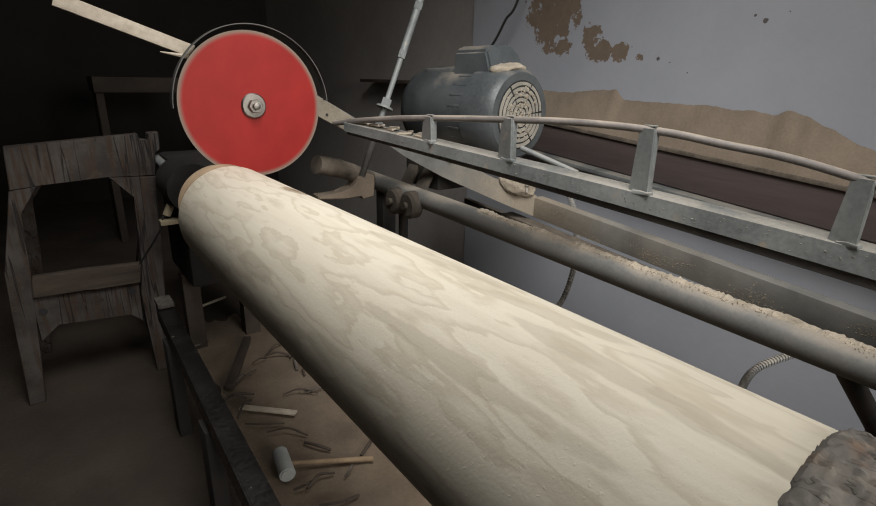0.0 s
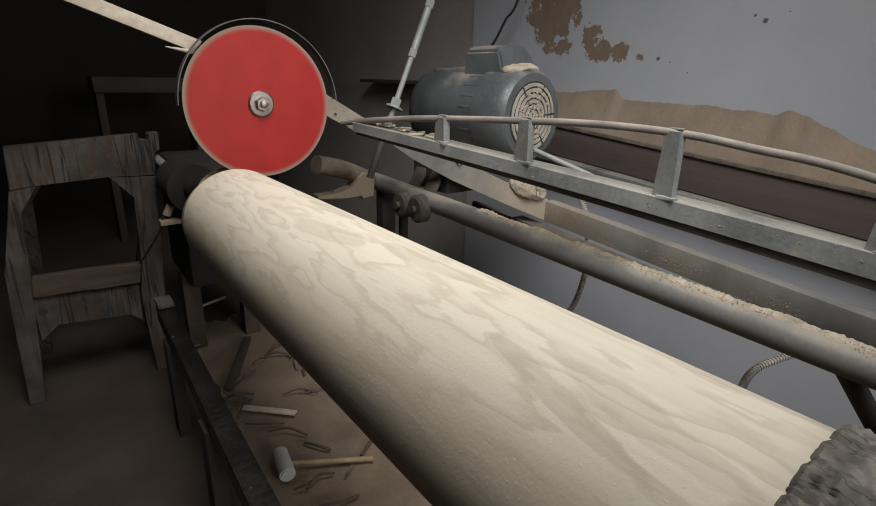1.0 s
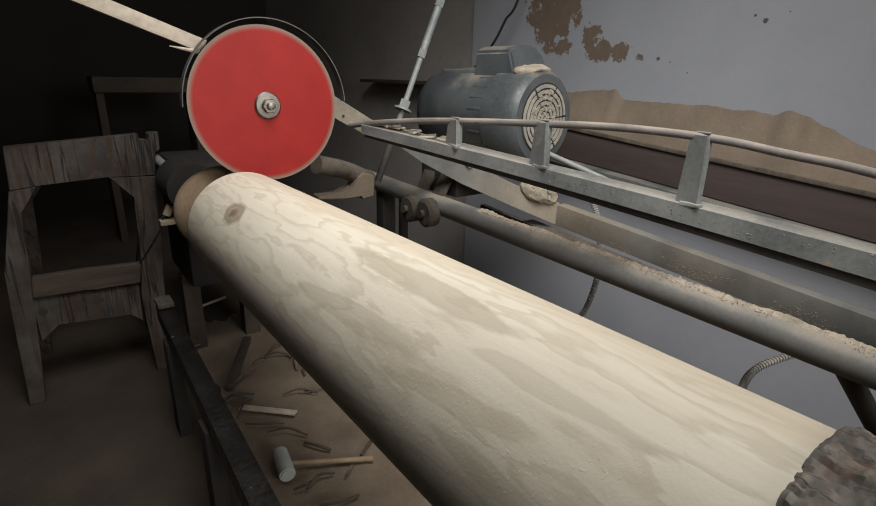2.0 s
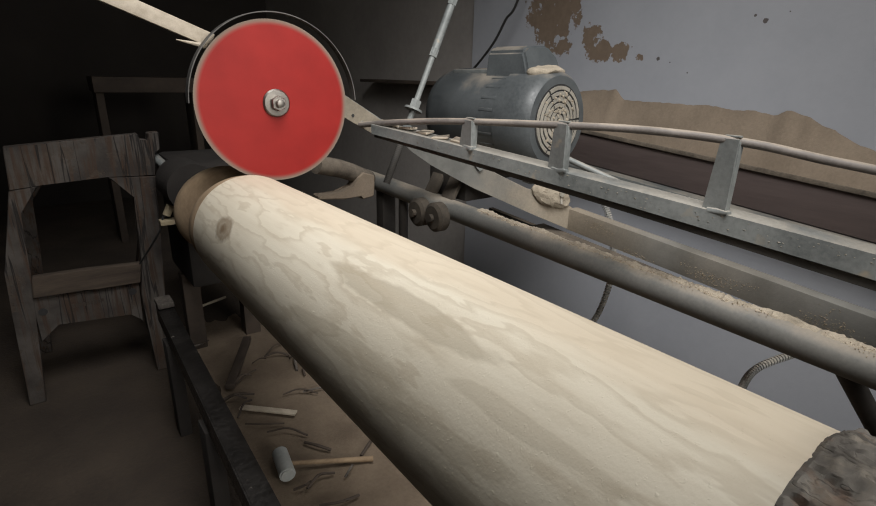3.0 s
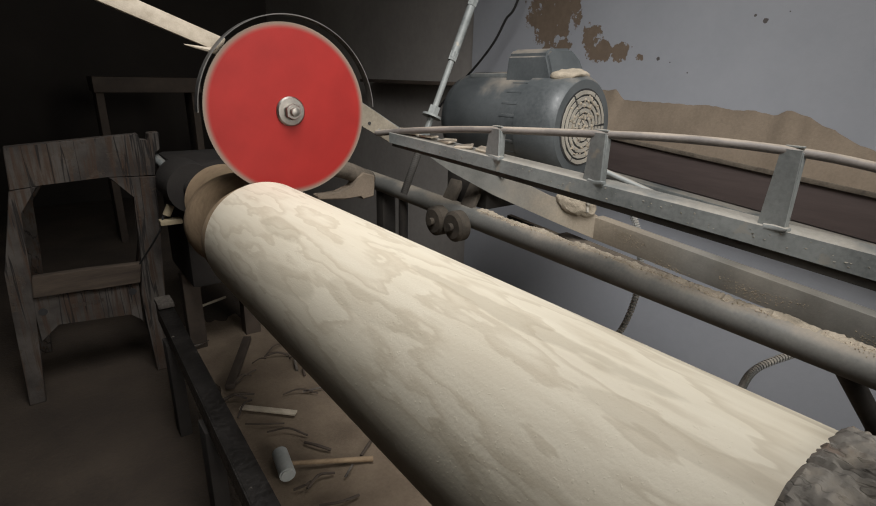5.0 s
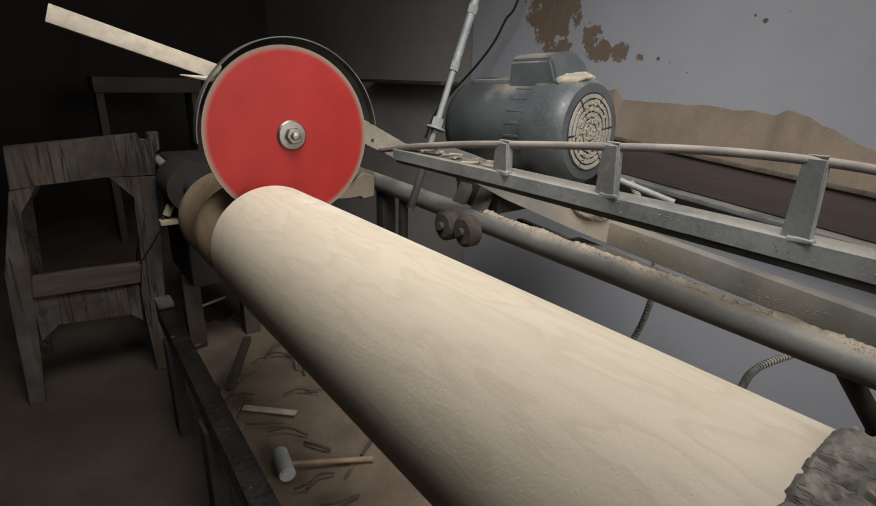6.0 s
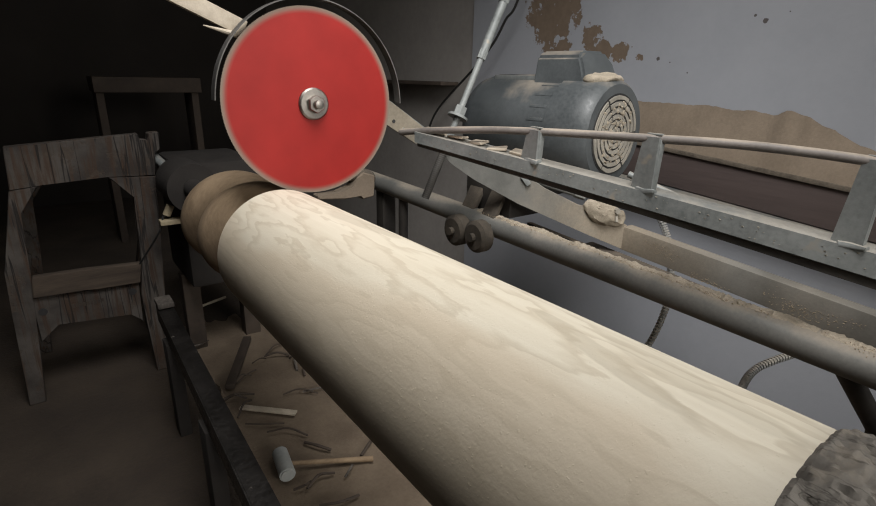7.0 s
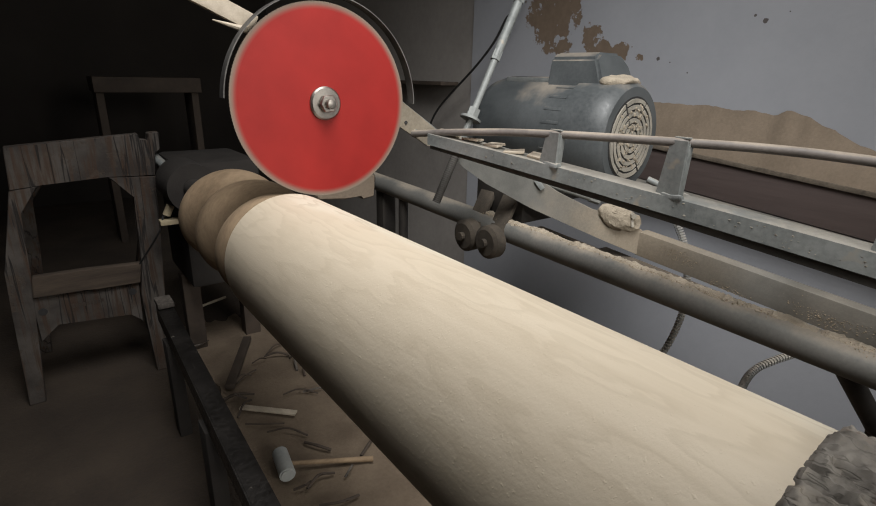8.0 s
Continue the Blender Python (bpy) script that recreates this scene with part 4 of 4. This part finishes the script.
def motor_parts():
    y0, y1, r = 0.635, 1.012, 0.124
    m = new("motor")
    m.parent = arm
    m.location = at(1.3265, 0.012, -0.147)
    m.rotation_euler = (0, 0, radians(4))
    m.scale = (1.275, 1.275, 1.275)
    tagged(m, "blue-grey electric motor dusted with sawdust")
    bm = B()
    lathe(bm, [(y0 + 0.085, 0.05), (y0 + 0.085, r - 0.004), (y1 - 0.05, r - 0.004), (y1 - 0.02, r - 0.012), (y1, r - 0.035), (y1, 0.02)], 64)
    shell = part("shell", bm, MOTOR_BLUE, m)
    for k in range(26):
        a = 2 * math.pi * k / 26
        if math.sin(a) < 0.86:
            bm = B()
            box(bm, (r - 0.007, y0 + 0.105, -0.0035), (r - 0.0031, y0 + 0.15, 0.0035), 0.001, Matrix.Rotation(-a, 4, "Y"))
            part("vent_rib", bm, MOTOR_BLUE, shell)
    bm = B()
    lathe(bm, [(y0 + 0.10, 0.06), (y0 + 0.10, r), (y0 + 0.055, r), (y0 + 0.035, r - 0.003), (y0 + 0.018, r - 0.008), (y0 + 0.006, r - 0.014), (y0, r - 0.020), (y0, 0.01)], 72)
    part("fan_cover", bm, MOTOR_BLUE, m, "domed blue-grey fan cover")
    # concentric ventilation slots and the dusted ribs between them
    for r0 in (0.008, 0.021, 0.034, 0.047, 0.060, 0.073):
        bm = B()
        for seg in range(6):
            rows = []
            for i in range(9):
                a = radians(seg * 60 + 2 + 56 * i / 8)
                rows.append([bm.verts.new((q * math.cos(a), y, q * math.sin(a))) for q, y in ((r0, y0 - 0.003), (r0 + 0.0086, y0 - 0.003), (r0 + 0.0086, y0 + 0.002), (r0, y0 + 0.002))])
            for a, b in zip(rows, rows[1:]):
                for k in range(4):
                    bm.faces.new((a[k], a[(k + 1) % 4], b[(k + 1) % 4], b[k]))
            bm.faces.new(rows[0])
            bm.faces.new(rows[-1])
        rough(bm, 0.0012, 160)
        part("grille_ring", bm, DUST_COAT, m, "grille ring caked with pale sawdust")
    # near-black disc gives the slots their inner shade
    bm = B()
    lathe(bm, [(y0 - 0.001, 0.002), (y0 - 0.001, 0.0855), (y0 + 0.001, 0.0855)], 48)
    part("grille_backing", bm, GRILLE_DARK, m, "near-black disc for the shade behind the grille")
    bm = B()
    rnd = random.Random(21)
    for k in range(150):
        a, q = rnd.uniform(0, 6.28), 0.068 * rnd.random() ** 0.7
        e = Matrix.Translation((q * math.cos(a), y0 - 0.002, q * math.sin(a))) @ pose(0, 0, 0, rnd.uniform(0, 90), rnd.uniform(0, 90), 0) @ Matrix.Diagonal((1.5, 0.7, 1, 1))
        bmesh.ops.create_icosphere(bm, subdivisions=1, radius=rnd.uniform(0.0015, 0.0042), matrix=e)
    rough(bm, 0.0012, 300)
    tagged(part("caked_sawdust", bm, DUST_TAN, m, "pale sawdust caked in the grille"), kind="stuff")
    # junction box
    bm = B()
    outline(bm, [(-0.062, 0.095), (0.072, 0.095), (0.068, 0.145), (0.046, 0.170), (-0.032, 0.170), (-0.052, 0.158)], y0 + 0.075, y0 + 0.185)
    for v in bm.verts:
        if v.co.y < y0 + 0.14:
            v.co.y -= 0.034 * (0.170 - v.co.z) / 0.075
    bmesh.ops.bevel(bm, geom=bm.edges[:], offset=0.006, segments=2, affect="EDGES")
    part("junction_box", bm, MOTOR_BLUE, m, "blue-grey junction box")
    bm = B()
    box(bm, (-0.052, y0 + 0.10, 0.107), (-0.02, y0 + 0.31, 0.1175), 0.001)
    part("seam_plate", bm, STEEL_WORN, m)
    bm = B()
    bmesh.ops.create_icosphere(bm, subdivisions=4, radius=1, matrix=Matrix.Translation((-0.005, y0 + 0.040, 0.112)) @ Matrix.Diagonal((0.056, 0.036, 0.014, 1)))
    rough(bm, 0.006, 45)
    part("sawdust_lump", bm, DUST_TAN, m, "lump of sawdust on the fan cover")
    bm = B()
    box(bm, (-0.10, y0 + 0.08, -0.136), (0.10, y0 + 0.34, -0.112), 0.004)
    part("foot_plate", bm, STEEL_DARK, m)


motor_parts()

# ---- things on the floor and behind ----
def sawhorse():
    t = thing("sawhorse", "weathered grey wooden sawhorse with cut-out end frame and streaked paint", "sawhorse")

    def panel(y, lean, dx):
        made = []
        for name, pts in (
            ("top_board", [(-0.077, 0.814), (0.262, 0.837), (0.262, 0.815), (0.288, 0.812), (0.288, 0.838), (0.322, 0.840), (0.318, 0.782), (0.30, 0.777), (0.295, 0.70), (0.158, 0.708), (-0.017, 0.699), (-0.085, 0.69)]),
            ("leg", [(-0.0875, 0.6885), (-0.0175, 0.6975), (-0.075, 0.622), (-0.083, 0.43), (-0.095, 0.30), (-0.103, 0.207), (-0.120, 0.0), (-0.165, 0.0), (-0.150, 0.30), (-0.142, 0.45)]),
            ("leg", [(0.160, 0.7065), (0.294, 0.6985), (0.287, 0.583), (0.268, 0.30), (0.245, 0.0), (0.205, 0.0), (0.199, 0.191), (0.195, 0.309), (0.212, 0.407), (0.225, 0.638)]),
            ("lower_rail", [(-0.0925, 0.358), (0.196, 0.345), (0.192, 0.307), (0.189, 0.20), (0.158, 0.240), (-0.045, 0.258), (-0.097, 0.205), (-0.0945, 0.30)]),
        ):
            bm = B()
            outline(bm, pts, -0.019, 0.019)
            bmesh.ops.bevel(bm, geom=bm.edges[:], offset=0.003, segments=1, affect="EDGES")
            for v in bm.verts:
                v.co = Vector((v.co.x + dx, y + v.co.y + lean * (0.84 - v.co.z), v.co.z))
            made.append(part(name, bm, PEELED, t))
        return made

    first = panel(1.93, 0.0, 0.0)
    for piece in panel(2.05, 0.30, 0.03)[::3]:
        bpy.data.objects.remove(piece)
    bm = B()
    outline(bm, [(-0.082, 0.428), (0.060, 0.424), (0.210, 0.416), (0.199, 0.349), (0.075, 0.352), (0.045, 0.362), (-0.091, 0.3605)], 1.895, 1.925)
    bmesh.ops.bevel(bm, geom=bm.edges[:], offset=0.003, segments=1, affect="EDGES")
    part("brace_board", bm, BROWN_BOARD, t, "brown worn brace board nailed across the legs")
    # dark plugs on the rail, coloured as the shade in its holes
    for x, z in ((-0.075, 0.308), (0.172, 0.318)):
        bm = B()
        bar(bm, (x, 1.9095, z), (x, 1.915, z), 0.012, n=14)
        part("bolt_hole_plug", bm, GRILLE_DARK, first[3])
    bm = B()
    for k in range(9):
        box(bm, (0.000 + k * 0.010, 1.909, 0.301 + 0.002 * (k % 3)), (0.007 + k * 0.010, 1.9115, 0.315 - 0.002 * (k % 2)))
    part("stamp_bar", bm, DARK_WOOD, first[3])
    return t


LEVER_A, LEVER_B = (0.300, 1.955, 0.762), (0.355, 1.83, 0.690)


def headstock():
    t = thing("lathe_headstock", "lathe headstock and spindle, shade painted near black", "lathe")
    # housing, faceplate and spindle carry their shade as near-black colour
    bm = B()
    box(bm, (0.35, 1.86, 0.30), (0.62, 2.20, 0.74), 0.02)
    part("housing", bm, SHADE_BLACK, t)
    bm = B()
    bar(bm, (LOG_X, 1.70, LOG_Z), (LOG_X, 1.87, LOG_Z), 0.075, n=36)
    part("faceplate", bm, SHADE_BLACK, t)
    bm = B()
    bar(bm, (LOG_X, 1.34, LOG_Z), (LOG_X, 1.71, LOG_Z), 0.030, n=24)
    part("spindle", bm, SHADE_BLACK, t, "dark drive spindle")
    for x in (0.37, 0.58):
        bm = B()
        plank(bm, (x, 2.02, 0.31), (x, 2.02, 0.0), 0.06, 0.06, up=(1, 0, 0), bevel=0.004)
        part("leg", bm, DARK_WOOD, t)
    bm = B()
    bar(bm, LEVER_A, LEVER_B, 0.014)
    part("lever", bm, STEEL_WORN, t, "grey lever bar")
    bm = B()
    tube(bm, smooth_line([(0.275, 1.765, 0.60), (0.262, 1.76, 0.56), (0.235, 1.80, 0.50), (0.20, 1.85, 0.43)], 6), 0.003, 6)
    part("cord", bm, RUBBER, t)
    bm = B()
    box(bm, (0.262, 1.745, 0.572), (0.325, 1.78, 0.588), 0.003)
    bar(bm, (0.285, 1.765, 0.60), (0.30, 1.765, 0.63), 0.012)
    part("clamp", bm, ROPE, t, "yellowed clamp with loops of cord")
    return t


def bed_rail():
    """Black iron bar of the lathe bed on wooden trestle blocks."""
    t = thing("bed_rail", "black iron lathe bed bar with chipped paint on wooden blocks", "rail")
    a, b = Vector((0.205, 1.66, 0.33)), Vector((0.170, 0.45, 0.33))
    bm = B()
    plank(bm, a, b, 0.05, 0.006)
    plank(bm, a + Vector((0.02, 0, 0.023)), b + Vector((0.02, 0, 0.023)), 0.006, 0.04)
    part("angle_bar", bm, BLACK_BAR, t)
    # blocks are coloured near black for the shade they stand in
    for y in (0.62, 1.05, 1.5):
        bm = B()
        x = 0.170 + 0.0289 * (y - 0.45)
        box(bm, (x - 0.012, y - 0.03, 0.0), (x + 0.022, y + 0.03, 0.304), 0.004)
        part("block", bm, SHADE_BLACK, t, "dark wooden block")
    bm = B()
    box(bm, (0.200, 1.60, 0.360), (0.245, 1.67, 0.377), 0.005)
    part("end_plate", bm, OLD_WOOD, t, "pale worn end block")
    return t


def mallet():
    t = thing("mallet", "grey rubber mallet with a wooden handle lying in sawdust", "mallet")
    bm = B()
    bar(bm, (0.386, 1.200, 0.036), (0.371, 1.102, 0.034), 0.0210, n=28)
    bmesh.ops.bevel(bm, geom=[e for e in bm.edges if e.calc_face_angle(0) > 1], offset=0.004, segments=2, affect="EDGES")
    part("head", bm, MALLET, t)
    bm = B()
    bar(bm, (0.380, 1.152, 0.034), (0.590, 1.040, 0.024), 0.006, 0.008, n=14)
    part("handle", bm, SAWN, t, "wooden handle")
    return t


def cast_bracket():
    """Dusty iron claw at the far end of the pipe."""
    t = thing("pipe_bracket", "dusty brown cast-iron claw clamped to the pipe end", "bracket")
    bm = B()
    tube(bm, smooth_line([(0.70, 1.56, 0.755), (0.80, 1.58, 0.728), (0.88, 1.60, 0.695), (0.94, 1.66, 0.672), (1.00, 1.76, 0.650)], 6), 0.030, 14)
    part("arm", bm, DUST_DARK, t)
    bm = B()
    outline(bm, [(0.70, 0.640), (0.80, 0.630), (0.86, 0.640), (0.862, 0.622), (0.91, 0.628), (0.905, 0.66), (0.915, 0.70), (0.87, 0.715), (0.845, 0.70), (0.83, 0.668), (0.78, 0.652), (0.70, 0.655)], 1.555, 1.60)
    bmesh.ops.bevel(bm, geom=bm.edges[:], offset=0.004, segments=1, affect="EDGES")
    part("claw", bm, SAWDUST_DIM, t, "ragged claw caked with sawdust")
    bm = B()
    plank(bm, (1.02, 1.66, 0.65), (1.02, 1.66, 0.0), 0.055, 0.05, up=(1, 0, 0))
    part("leg", bm, STEEL_DARK, t)
    return t


def hanging_conduit():
    bm = B()
    pts = smooth_line([(1.24, 0.29, 0.50), (1.165, 0.313, 0.502), (1.08, 0.343, 0.482), (1.04, 0.348, 0.438), (1.03, 0.352, 0.37)], 14)
    tube(bm, pts, 0.0058, 10)
    for p, q in zip(pts, pts[1:]):
        d = (q - p).normalized() * 0.002
        bar(bm, p - d, p + d, 0.0080, n=10)
    return single("hanging_conduit", bm, CONDUIT, "loop of grey ribbed conduit hanging behind the pipe", "conduit")


def hanging_cable():
    bm = B()
    tube(bm, smooth_line([(1.74, 1.50, 2.80), (1.74, 1.60, 1.80), (1.74, 1.742, 1.364), (1.74, 1.818, 1.271), (1.74, 1.885, 1.182), (1.74, 2.01, 1.074), (1.745, 2.30, 0.865), (1.75, 2.42, 0.70)], 8), 0.0055, 8)
    return single("hanging_cable", bm, RUBBER, "black power cable hanging down along the wall", "cable")


def far_shelf():
    t = thing("work_bench", "dim wooden bench deep in the workshop", "bench")
    bm = B()
    box(bm, (0.31, 3.6, 0.90), (0.88, 3.9, 0.985), 0.003)
    part("board", bm, DARK_WOOD, t)
    for x in (0.34, 0.85):
        bm = B()
        box(bm, (x - 0.02, 3.65, 0.0), (x + 0.02, 3.85, 0.899), 0.003)
        part("support", bm, DARK_WOOD, t)
    return t


def sawdust_spread():
    """A low spread of pale sawdust under the log."""
    bm = B()
    n = 60
    grid = []
    for i in range(n):
        row = []
        for k in range(n):
            x, y = 0.24 + 1.2 * i / (n - 1), 0.2 + 2.2 * k / (n - 1)
            e = min(i, n - 1 - i, k, n - 1 - k) / 12
            h = 0.012 * min(1.0, e) + 0.016 * max(0.0, noise.noise((x * 5, y * 4, 1))) * min(1.0, e) + 0.003 * noise.noise((x * 24, y * 24, 4)) - 0.005
            row.append(bm.verts.new((x, y, h)))
        grid.append(row)
    for a, b in zip(grid, grid[1:]):
        for k in range(n - 1):
            bm.faces.new((a[k], a[k + 1], b[k + 1], b[k]))
    return single("sawdust_spread", bm, FLOOR_DUST, "low spread of brown sawdust under the log", "sawdust", "stuff")


def wall_shelf():
    """A dim shelf on the far wall with a small dark box on it."""
    t = thing("wall_shelf", "dim narrow wooden shelf on the far wall", "shelf")
    bm = B()
    box(bm, (WX - 0.12, 2.25, 0.985), (WX - 0.002, 3.1, 1.003), 0.002)
    part("board", bm, DARK_WOOD, t)
    return t


def floor_litter():
    """Sticks, splinters and bent scraps among the shavings."""
    rnd = random.Random(11)
    bm = B()
    plank(bm, (0.37, 1.49, 0.022), (0.50, 1.36, 0.022), 0.006, 0.022, bevel=0.001)
    single("wood_splinter", bm, PALE_WOOD, "pale wood splinter lying on the floor", "splinter")
    bm = B()
    tube(bm, [(0.452, 2.352, 0.130), (0.454, 2.350, 0.026), (0.462, 2.350, 0.022), (0.575, 2.352, 0.040)], 0.006, 8)
    single("bent_rod", bm, PALE_WOOD, "pale bent rod lying on the dark floor", "rod")
    bm = B()
    plank(bm, (0.535, 1.93, 0.024), (0.375, 1.62, 0.024), 0.018, 0.03, bevel=0.002)
    single("batten", bm, DARK_WOOD, "brown wooden batten lying in the sawdust", "batten")
    for k in range(40):
        x, y = rnd.uniform(0.32, 0.95), rnd.uniform(0.75, 2.0)
        a, ln = rnd.uniform(0, 3.14), rnd.uniform(0.02, 0.065)
        d = Vector((math.cos(a), math.sin(a), 0))
        nrm = Vector((-d.y, d.x, 0))
        p = Vector((x, y, 0.020))
        pts = smooth_line([p - d * ln + nrm * rnd.uniform(-0.02, 0.02), p + nrm * rnd.uniform(-0.015, 0.015) + Vector((0, 0, rnd.uniform(0, 0.02))), p + d * ln], 4)
        bm = B()
        tube(bm, pts, rnd.uniform(0.002, 0.005), 6)
        single("wood_scrap", bm, DARK_WOOD if k % 5 else OLD_WOOD, "dark crooked scrap in the sawdust" if k % 5 else "grey shaving in the sawdust", "scrap", group="scraps on the floor")


sawhorse()
headstock()
bed_rail()
mallet()
cast_bracket()
hanging_conduit()
hanging_cable()
far_shelf()
sawdust_spread()
wall_shelf()
floor_litter()


# ---- what moves ----
def motions():
    # drop of the blade, in hundredths of the full drop, every tenth of a second
    drop = [20, 0, 68, 0, 86, 14, 0, 77, 0, 86, 9, 0, 68, 0, 86, 2, 23, 36,
            0, 60, 10, 80, 0, 55, 20, 70, 0, 40,
            2, 73, 0, 36, 0, 41, 0, 70, 0, 100, 0, 100, 0, 100, 0, 50, 5, 0, 86, 50,
            0, 60, 20, 85, 0, 55, 30, 80, 10, 60,
            5, 5, 82, 36, 5, 2, 9, 76, 9, 64, 0, 45, 0, 45, 0, 50, 0, 50, 0, 55, 0, 50, 0]
    arm_rows, car_rows = [], []

    def dip(degrees):
        """The arm nods about a low skew hinge near its foot, in its own space."""
        hinge = Matrix.Translation((0.17, -0.13, -0.42))
        return hinge @ Matrix.Rotation(radians(degrees), 4, Vector((-0.89, -0.457, 0.0))) @ hinge.inverted()

    def sag(t):
        """Degrees by which the arm hangs lower than at the end: the pipe falls towards the eye."""
        return 3.2 * (1 - (t / 8) ** 1.75)

    for i, d in enumerate(drop):
        t = i / 10
        y = slid(t)
        arm_rows.append((t, Matrix.Translation(PIVOT + Vector((0.055 * y, y, 0.036 * y))) @ dip(0.0200 * d) @ pose(0, 0, 0, 0, -0.0385 * d - sag(t), 0)))
        car_rows.append((t, Matrix.Translation((0.055 * y, y, 0.036 * y))))
    walk(arm, arm_rows)
    walk(carriage, car_rows)
    # the log turns about five times a second; degrees at each tenth
    log_rows, spin_rows = [], []
    for k in range(241):
        t = k / 30
        i = min(int(t * 10 + 1e-6), 79)
        f = t * 10 - i
        ang = TURN[i] + (TURN[i + 1] - TURN[i]) * f
        log_rows.append((t, pose(LOG_X, 0, LOG_Z, 0, ang, 0)))
        spin_rows.append((t, Matrix.Translation(HUB) @ pose(0, 0, 0, 0, 83 * k, 0)))
    walk(log, log_rows)
    walk(blade, spin_rows)
    walk(uncut, [(t / 2, Matrix.Translation((0, SHOULDER + CUT_FEED * (8.0 - t / 2), 0))) for t in range(17)])


# where the knot stands, in degrees, at each tenth of a second (None: the log goes on turning evenly)
KNOT_AT = {0.0: 73, 0.1: 270, 0.2: 120, 0.3: 310, 0.4: 125, 0.5: 20, 0.6: 270, 0.7: 108, 0.8: 310, 0.9: 118, 1.0: 355, 1.1: 260, 1.2: 65, 1.3: 270,
           1.4: 97, 1.5: 317, 1.6: 149, 1.7: 5, 2.8: 215, 2.9: 30, 3.0: 150, 3.1: 318, 3.2: 121, 3.3: 312, 3.4: 130, 3.5: 326, 3.6: 163, 3.7: 350,
           3.8: 161, 3.9: 50, 4.0: 162, 4.1: 200, 4.2: 210, 4.3: 50, 4.4: 285, 4.5: 79, 4.6: 318, 4.7: 270, 5.8: 160, 5.9: 20, 6.0: 270, 6.1: 210,
           6.2: 95, 6.3: 320, 6.4: 75, 6.5: 265, 6.6: 5, 6.7: 230, 6.8: 345, 6.9: 163, 7.0: 328, 7.1: 152, 7.2: 322, 7.3: 133, 7.4: 312, 7.5: 128,
           7.6: 300, 7.7: 118, 7.8: 290, 7.9: 105, 8.0: 275}
TURN = [120.0 - KNOT_AT[0.0]]
for tenth in range(1, 81):
    goal = KNOT_AT.get(round(tenth / 10, 1))
    if goal is None:
        TURN.append(TURN[-1] + 197)
    else:
        step = (120.0 - goal - TURN[-1]) % 360
        TURN.append(TURN[-1] + (step if step <= 255 else step - 360))
motions()
